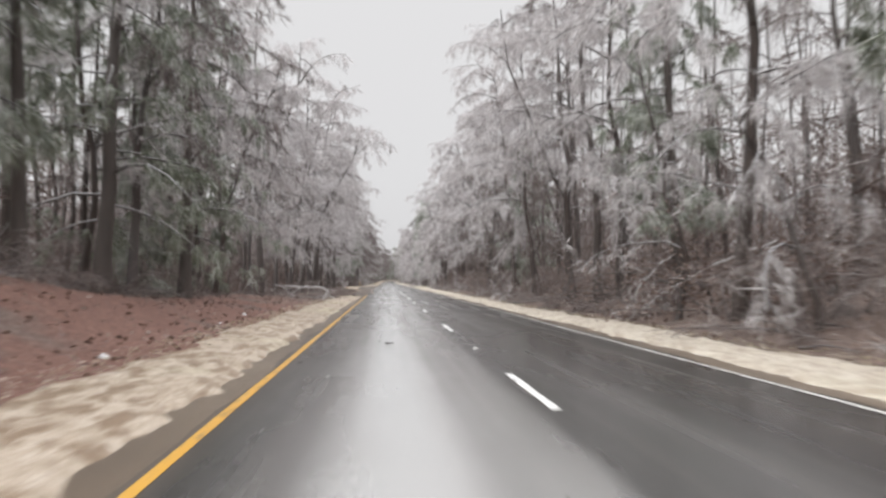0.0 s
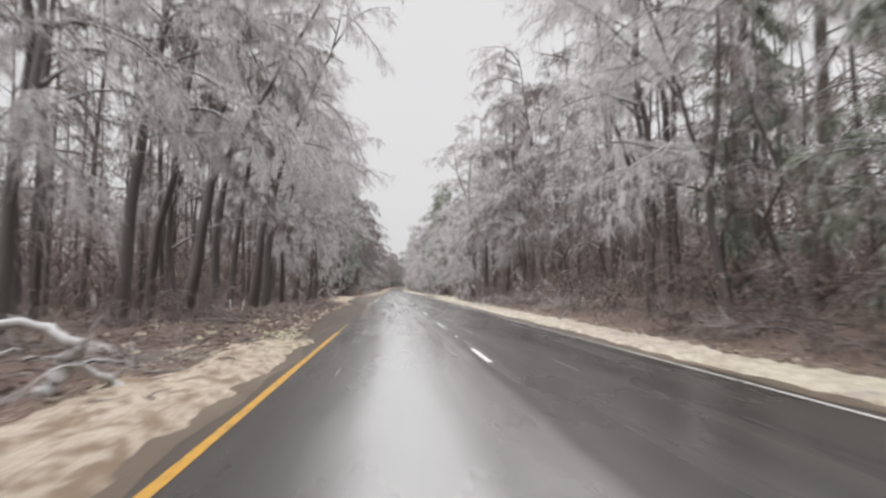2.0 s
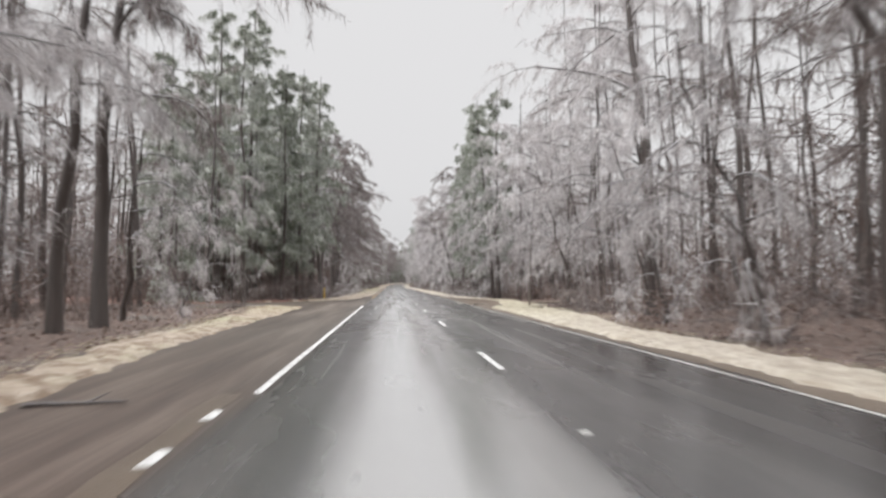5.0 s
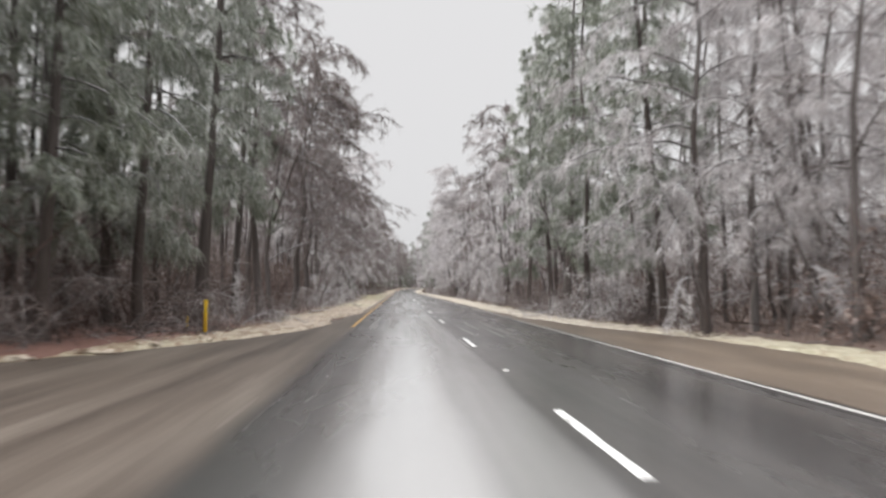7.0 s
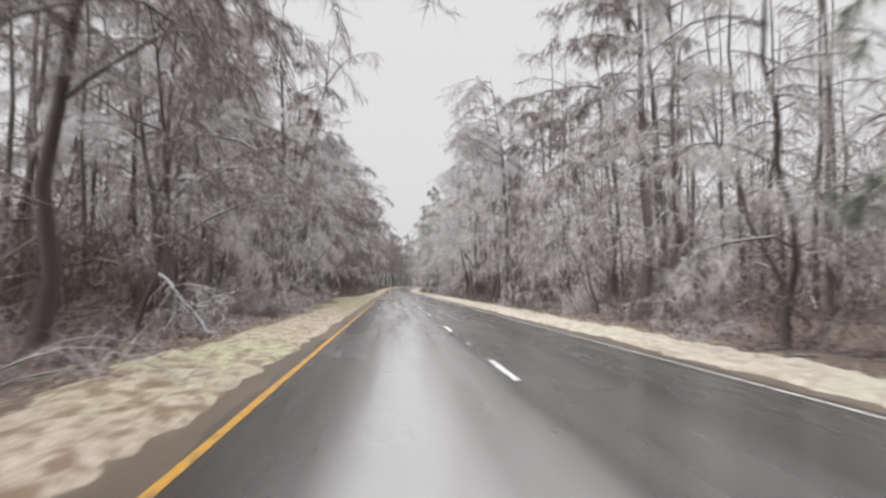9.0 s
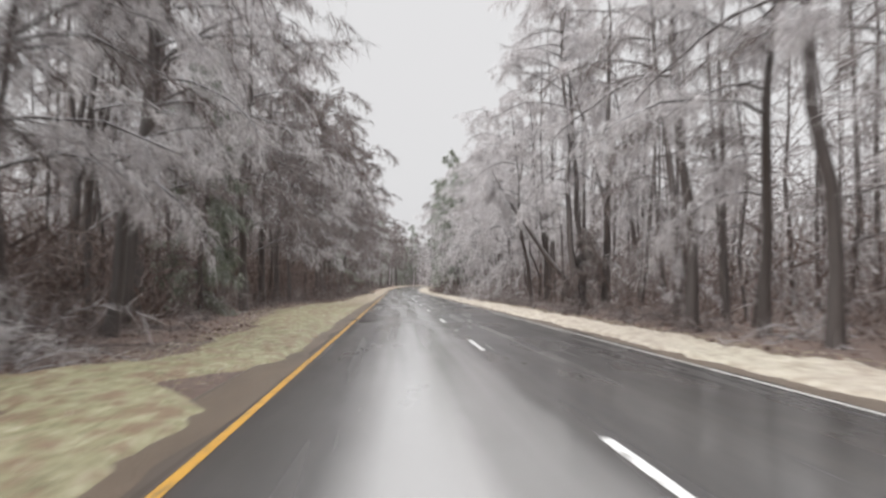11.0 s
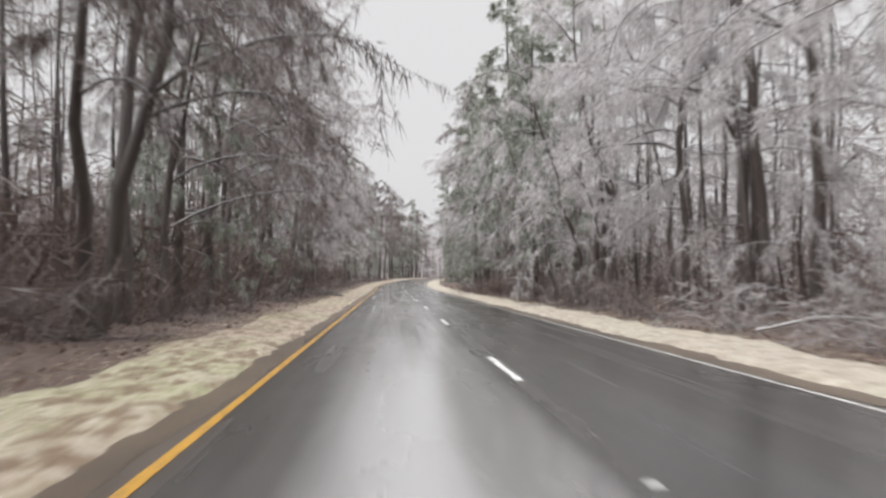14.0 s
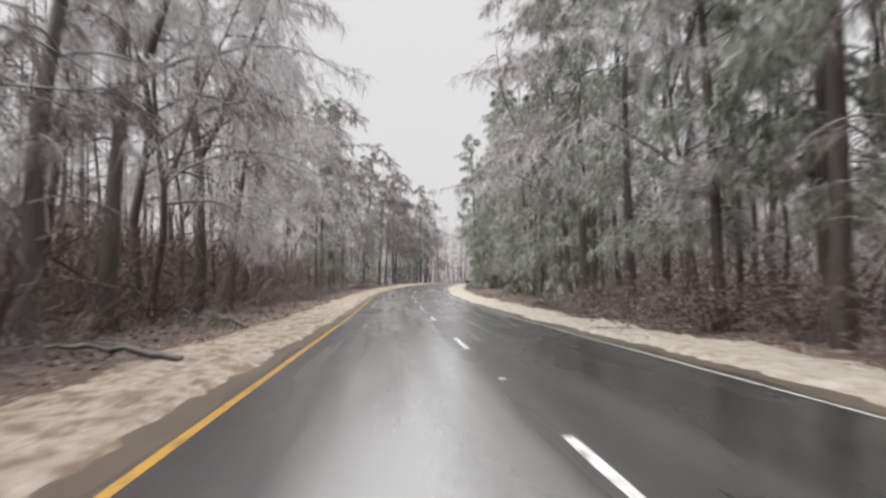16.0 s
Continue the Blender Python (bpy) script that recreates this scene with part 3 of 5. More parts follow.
# ---- plants ----
class Soup:
    """Gathers quads and triangles; slot is the material's place in the mesh."""

    def __init__(self):
        self.v, self.n, self.slot = [], 0, 0
        self.f, self.s = {3: [], 4: []}, {3: [], 4: []}

    def add(self, v, f):
        f = np.asarray(f)
        self.v.append(v)
        self.f[f.shape[1]].append(f + self.n)
        self.s[f.shape[1]].append(np.full(len(f), self.slot, np.int32))
        self.n += len(v)

    def mesh(self, name, *mats):
        quads, tris = (np.concatenate(self.f[k]) if self.f[k] else np.zeros((0, k), np.int32) for k in (4, 3))
        me = point_mesh(name, np.concatenate(self.v), quads, mats[0], True, tris)
        for m in mats[1:]:
            me.materials.append(m)
        if len(mats) > 1:
            me.polygons.foreach_set("material_index", np.concatenate(self.s[4] + self.s[3]))
        return me


def tube(soup, path, radii, sides):
    path, radii = np.asarray(path, float), np.asarray(radii, float)
    tan = np.gradient(path, axis=0)
    tan /= np.linalg.norm(tan, axis=1, keepdims=True) + 1e-9
    ref = np.where(np.abs(tan[:, 2:3]) > 0.9, [[1.0, 0, 0]], [[0, 0, 1.0]])
    u = np.cross(tan, ref)
    u /= np.linalg.norm(u, axis=1, keepdims=True) + 1e-9
    w = np.cross(tan, u)
    a = np.arange(sides) * 2 * math.pi / sides
    ring = path[:, None] + radii[:, None, None] * (np.cos(a)[None, :, None] * u[:, None] + np.sin(a)[None, :, None] * w[:, None])
    m = len(path)
    i = np.arange(m * sides).reshape(m, sides)
    j = np.roll(i, -1, 1)
    soup.add(ring.reshape(-1, 3), np.stack([i[:-1], i[1:], j[1:], j[:-1]], -1).reshape(-1, 4))


def blades(soup, start, way, length, width, droop, rg):
    """Thin strips of one quad each, widest near the middle of their length."""
    n = len(start)
    end = start + way * length[:, None] - np.array([0, 0, 1.0]) * (droop * length * 0.4)[:, None]
    side = unit(np.cross(way, rg.normal(size=(n, 3)))) * (width * 0.5)[:, None]
    mid = start + (end - start) * rg.uniform(0.3, 0.6, n)[:, None] + np.array([0, 0, 0.08]) * length[:, None]
    v = np.stack([start, mid - side, end, mid + side], 1).reshape(-1, 3)
    soup.add(v, (np.arange(n) * 4)[:, None] + [0, 1, 2, 3])


def needles(soup, start, way, length, width, droop, rg):
    """Fine tapered twigs of one triangle each."""
    n = len(start)
    end = start + way * length[:, None] - np.array([0, 0, 1.0]) * (droop * length * 0.4)[:, None]
    side = unit(np.cross(end - start, rg.normal(size=(n, 3)))) * (width * 0.5)[:, None]
    v = np.stack([start - side, end, start + side], 1).reshape(-1, 3)
    soup.add(v, (np.arange(n) * 3)[:, None] + [0, 1, 2])


def unit(v):
    return v / (np.linalg.norm(v, axis=-1, keepdims=True) + 1e-9)


def bough(start, way, length, steps, sag, rg, wob=0.12):
    pts, d = [np.array(start)], np.array(way)
    for _ in range(steps):
        d = unit(d + [0, 0, -sag] + rg.normal(0, wob, 3))
        pts.append(pts[-1] + d * length / steps)
    return np.array(pts)


def at_path(path, t):
    k = t * (len(path) - 1)
    i = min(int(k), len(path) - 2)
    return path[i] + (path[i + 1] - path[i]) * (k - i), unit(path[i + 1] - path[i])


def lifted(b, foot):
    """Keeps the far ends of a bough well over the road."""
    out = np.hypot(b[:, 0] - foot[0], b[:, 1] - foot[1])
    b[:, 2] = np.maximum(b[:, 2], 0.4 + 1.5 * np.clip(out - 2.2, 0, 2.6))
    return b


def hardwood_meshes(seed, height, radius, low, limbs, reach, sag, lean=(0.0, 0.0), twigs=54, secs=13, fork=False, twig_w=0.027, crook=0.16, bias=0.5, twig_mat=None):
    """A bare tree: limbs rise from the trunk and arch over under their ice; side branches carry combs of hanging twigs."""
    rg = np.random.default_rng(seed)
    trunk, fine = Soup(), Soup()
    steps = 10
    zz = np.linspace(-0.3, height, steps + 1)
    k = (zz / height).clip(0)
    wob = np.cumsum(rg.normal(0, crook, (steps + 1, 2)), 0)
    wob -= wob[0]
    path = np.stack([wob[:, 0] + lean[0] * height * k ** 1.5, wob[:, 1] + lean[1] * height * k ** 1.5, zz * (1 - 0.25 * (lean[0] ** 2 + lean[1] ** 2) * k)], 1)
    rad = radius * (1.18 - k * 1.10) * (1 + 0.35 * np.exp(-zz.clip(0) * 2.2))
    tube(trunk, path, rad, 8)
    leaders = [(path, rad)]
    if fork:
        p0, d0 = at_path(path, 0.3)
        fp = bough(p0, unit(d0 + [rg.uniform(0.2, 0.5), rg.uniform(-0.4, 0.4), 0]), height * 0.6, 7, -0.04, rg, 0.08)
        fr = np.linspace(radius * 0.62, radius * 0.10, 8)
        tube(trunk, fp, fr, 7)
        leaders.append((fp, fr))
    S, W = [], []
    for i in range(limbs):
        path_i, _ = leaders[i % len(leaders)] if i > 2 else leaders[0]
        t = low / height + (0.99 - low / height) * ((i + rg.uniform(0, 0.8)) / limbs) ** 0.85
        if path_i is not path:
            t = rg.uniform(0.15, 0.98)
        p, d = at_path(path_i, min(t, 0.985))
        az = rg.uniform(-math.pi, math.pi) if rg.random() > bias else rg.normal(0, 0.75)
        el = rg.uniform(0.2, 0.85) + 0.35 * t * rg.random()
        L = reach * (1.2 - 0.62 * t) * rg.uniform(0.65, 1.15) * (1.2 if abs(az) < 1.0 else 0.8)
        b = bough(p, [math.cos(az) * math.cos(el), math.sin(az) * math.cos(el), math.sin(el)], L, 7, sag * rg.uniform(0.6, 1.25), rg)
        b = lifted(b, path[0])
        r0 = min(radius * 0.42, 0.018 + 0.009 * L)
        limb_soup = trunk if radius > 0.1 else fine
        limb_soup.slot = 1
        tube(limb_soup, b, np.linspace(r0, 0.008, 8), 5)
        for s in range(secs):
            ts = 0.15 + 0.85 * (s + rg.random()) / secs
            q, dq = at_path(b, min(ts, 0.995))
            ds = unit(dq * 0.8 + rg.normal(0, 0.6, 3) * [1, 1, 0.6] + [0, 0, 0.12])
            c = bough(q, ds, L * rg.uniform(0.18, 0.42) * (1.15 - 0.35 * ts), 3, sag * 1.5, rg, 0.25)
            c = lifted(c, path[0])
            fine.slot = 1
            tube(fine, c[[0, 1, 3]], [0.012, 0.009, 0.005], 3)
            f = rg.uniform(0.03, 0.99, twigs) * 3
            j = f.astype(int)
            S.append(c[j] + (c[j + 1] - c[j]) * (f - j)[:, None])
            W.append(unit(c[j + 1] - c[j]))
    S, W = np.concatenate(S), np.concatenate(W)
    n = len(S)
    W = unit(W * 0.55 + rg.normal(0, 0.6, (n, 3)) + [0, 0, -0.25])
    fine.slot = 0
    needles(fine, S + rg.normal(0, 0.012 + 0.008 * reach, (n, 3)), W, rg.uniform(0.14, 0.5, n) * rg.uniform(0.8, 1.4, n), rg.uniform(0.5, 1.4, n) * twig_w, rg.uniform(0.3, 1.5, n), rg)
    return trunk.mesh("trunk", BARK, LIMB), fine.mesh("crown", twig_mat or ICE_TWIG, LIMB)


def pine_meshes(seed, height, radius, low, count, reach, sag=0.10, tufts=13, leaves=22, blade_w=0.048, base=1.0):
    rg = np.random.default_rng(seed)
    trunk, fine = Soup(), Soup()
    zz = np.linspace(-0.3, height, 11)
    k = (zz / height).clip(0)
    wob = np.cumsum(rg.normal(0, 0.07, (11, 2)), 0)
    path = np.concatenate([wob - wob[0], zz[:, None]], 1)
    tube(trunk, path, radius * (1.1 - 0.98 * k) * (1 + 0.3 * np.exp(-zz.clip(0) * 2)), 8)
    trunk.slot = 1
    C, A = [], []
    for i in range(count):
        t = low / height + (0.985 - low / height) * (i + rg.random()) / count
        p, _ = at_path(path, min(t, 0.985))
        az, el = rg.uniform(-math.pi, math.pi), rg.uniform(0.0, 0.5) + 0.35 * t
        u = (t - low / height) / (1 - low / height)
        L = reach * (0.25 + 0.75 * (1 - u) ** 0.8) * rg.uniform(0.65, 1.2) * min(1, 0.55 * base + 2.0 * u)
        b = bough(p, [math.cos(az) * math.cos(el), math.sin(az) * math.cos(el), math.sin(el)], L, 5, sag * rg.uniform(0.7, 1.6), rg, 0.1)
        b[:, 2] = np.maximum(b[:, 2], 0.4)
        tube(trunk, b, np.linspace(0.018 + 0.008 * L, 0.008, 6), 3)
        for _ in range(tufts):
            q, dq = at_path(b, min(rg.uniform(0.2, 1.0) ** 0.75, 0.995))
            C.append(q + rg.normal(0, 0.10 + 0.05 * L, 3) * [1, 1, 0.5] - [0, 0, 0.12])
            A.append(dq)
    C, A = np.array(C), np.array(A)
    n = len(C) * leaves
    S = np.repeat(C, leaves, 0)
    W = unit(np.repeat(A, leaves, 0) * 0.55 + rg.normal(0, 0.6, (n, 3)) + [0, 0, -0.42])
    needles(fine, S, W, rg.uniform(0.25, 0.66, n), rg.uniform(0.5, 1.25, n) * blade_w, rg.uniform(0.5, 1.4, n), rg)
    return trunk.mesh("trunk", PINE_BARK, LIMB), fine.mesh("crown", NEEDLE)


def shrub_meshes(seed, height, stems, twigs, mat, sag=0.22, twig_w=0.021, leaf=False):
    rg = np.random.default_rng(seed)
    wood, fine = Soup(), Soup()
    S, W = [], []
    for _ in range(stems):
        az, el = rg.uniform(-math.pi, math.pi), rg.uniform(0.6, 1.4)
        b = bough([rg.normal(0, 0.12), rg.normal(0, 0.12), -0.1], [math.cos(az) * math.cos(el), math.sin(az) * math.cos(el), math.sin(el)],
                  height * rg.uniform(0.8, 1.6), 6, sag * rg.uniform(0.6, 1.4), rg, 0.14)
        b[:, 2] = np.maximum(b[:, 2], [-0.1] + [0.06] * 6)
        tube(wood, b, np.linspace(0.02, 0.006, 7), 3)
        for _ in range(twigs):
            q, dq = at_path(b, min(rg.uniform(0.12, 1.0), 0.99))
            S.append(q)
            W.append(dq)
    S, W = np.array(S), np.array(W)
    n = len(S)
    W = unit(W * 0.5 + rg.normal(0, 0.65, (n, 3)) + [0, 0, 0.1])
    lo, hi, wid = (0.05, 0.13, 0.055) if leaf else (0.25, 0.9, twig_w)
    (blades if leaf else needles)(fine, S + (rg.normal(0, 0.22, (n, 3)) if leaf else 0), W, rg.uniform(lo, hi, n), rg.uniform(0.6, 1.3, n) * wid, rg.uniform(0.4, 1.2, n), rg)
    return wood.mesh("stem", LIMB if mat is ICE_TWIG else BARK), fine.mesh("crown", mat)


KINDS = {}


def kind(key, name, label, category, group, meshes, names):
    KINDS[key] = dict(name=name, label=label, category=category, group=group, meshes=meshes, names=names, first=None)


def plant(key, x, y, turn=0.0, scale=1.0, tilt=(0.0, 0.0), sink=0.0, stretch=1.0):
    """Stands one plant of a kind on the ground; turn in degrees about its foot, tilt in degrees."""
    k = KINDS[key]
    x = x + float(bend(y))
    m = pose(x, y, float(ground_z(x, y)) - sink, tilt[0], tilt[1], 0) @ pose(0, 0, 0, 0, 0, turn) @ Matrix.Diagonal((scale, scale, scale * stretch, 1))
    if k["first"] is None:
        ob = new(k["name"])
        ob.empty_display_size = 0.2
        for nm, me in zip(k["names"], k["meshes"]):
            part(nm, me, ob)
        tagged(ob, k["label"], k["category"], k["group"])
        k["first"] = ob
        ob.matrix_basis = pose(x, y, float(ground_z(x, y)) - sink, tilt[0], tilt[1], 0) @ pose(0, 0, 0, 0, 0, turn)
        return ob
    return copy_thing(k["first"], m)


TREE = ("trunk", "crown")
HARD = "tall bare hardwood tree glazed with ice, branches drooping"
for i, (h, r, low, fork) in enumerate(((21, 0.20, 6.0, False), (19, 0.16, 4.6, False), (22, 0.24, 5.5, True), (17, 0.13, 3.6, True), (20, 0.18, 7.0, False))):
    kind(f"hw{i}", "hardwood_tree", HARD, "tree", "hardwood trees along the road", hardwood_meshes(100 + i, h, r, low, 19, 5.3, 0.20, (0.03, 0), fork=fork), TREE)
for i, (h, r, low, fork) in enumerate(((20, 0.19, 5.0, False), (18, 0.15, 3.2, True), (21, 0.21, 7.0, False))):
    kind(f"br{i}", "brown_hardwood_tree", "bare hardwood with dense brown twigs thinly iced", "tree", "brown hardwoods along the road",
         hardwood_meshes(150 + i, h, r, low, 18, 5.7, 0.19, (0.05, 0), fork=fork, twigs=52, twig_mat=BROWN_TWIG, bias=0.6), TREE)
kind("ub0", "brown_sapling", "crowded brown sapling with drooping damp twigs", "tree", "brown saplings at the wood's edge",
     hardwood_meshes(220, 7.5, 0.06, 1.8, 11, 2.6, 0.22, (0.1, 0.03), twigs=22, secs=6, twig_w=0.022, twig_mat=DARK_TWIG), TREE)
for i, (h, r, low) in enumerate(((8.5, 0.075, 1.4), (7.0, 0.06, 1.0), (10, 0.09, 1.8))):
    kind(f"un{i}", "young_tree", "slender young tree bowed over by ice on its twigs", "tree", "young trees at the wood's edge",
         hardwood_meshes(200 + i, h, r, low, 12, 3.4, 0.26, (0.28, 0.05), twigs=24, secs=7, twig_w=0.022), TREE)
kind("lean", "leaning_tree", "broken-rooted hardwood leaning over the verge, iced crown hanging", "tree", "", hardwood_meshes(240, 12.8, 0.26, 9.2, 9, 2.8, 0.42, (0.0, 0), crook=0.10), TREE)
kind("dead", "dead_tree", "bare broken snag with a forked top", "tree", "", hardwood_meshes(241, 11, 0.17, 5.0, 4, 2.0, 0.05, fork=True, twigs=8, secs=3), TREE)
kind("scrub", "scrub_tree", "small dark spreading tree with crooked bare branches", "tree", "", hardwood_meshes(242, 5.2, 0.13, 1.2, 16, 2.9, 0.08, twigs=9, secs=6, fork=True, bias=0.1, twig_w=0.02), TREE)
for i, (h, r, low, c, reach) in enumerate(((23, 0.20, 6.0, 50, 4.0), (21, 0.17, 3.2, 58, 3.7), (14, 0.14, 0.8, 56, 3.2), (19, 0.27, 2.6, 44, 5.2))):
    kind(f"pi{i}", "pine_tree", "green pine with ice-coated needles and sagging boughs", "tree", "pines along the road",
         pine_meshes(300 + i, h, r, low, c, reach, sag=0.21 if i < 3 else 0.25, base=1.0 if i < 3 else 1.9), TREE)
for i, (h, mat, leaf, label) in enumerate(((1.9, DARK_TWIG, False, "tangled leafless shrub with icy brown twigs"), (2.6, ICE_TWIG, False, "arching leafless shrub coated in white ice"),
                                           (1.3, DARK_TWIG, False, "low bramble of brown stems glazed with ice"), (2.2, RUSSET, True, "shrub still holding russet dead leaves"))):
    kind(f"sh{i}", "shrub", label, "shrub", "shrubs at the wood's edge", shrub_meshes(400 + i, h, 11, 120 if leaf else 72, mat, leaf=leaf, twig_w=0.017), ("stem", "crown"))

taken = []


def clear_of(x, y, gap):
    return all((x - a) ** 2 + (y - b) ** 2 > gap * gap for a, b in taken)


def put(key, x, y, turn=0.0, scale=1.0, tilt=(0.0, 0.0), stretch=1.0):
    taken.append((x, y))
    return plant(key, x, y, turn, scale, tilt, 0.05, stretch)


def open_ground(x, y):
    """Pavement or verge, where nothing woody grows."""
    s = x
    l, r = float(along(LEFT_EDGE, y)) - s, s - float(along(RIGHT_EDGE, y))
    return l < float(along(LEFT_VERGE, y)) + 0.4 and r < float(along(RIGHT_VERGE, y)) + 0.4


# ---- the woods: trees that stand out, then the rest ----
pick = random.Random(11)

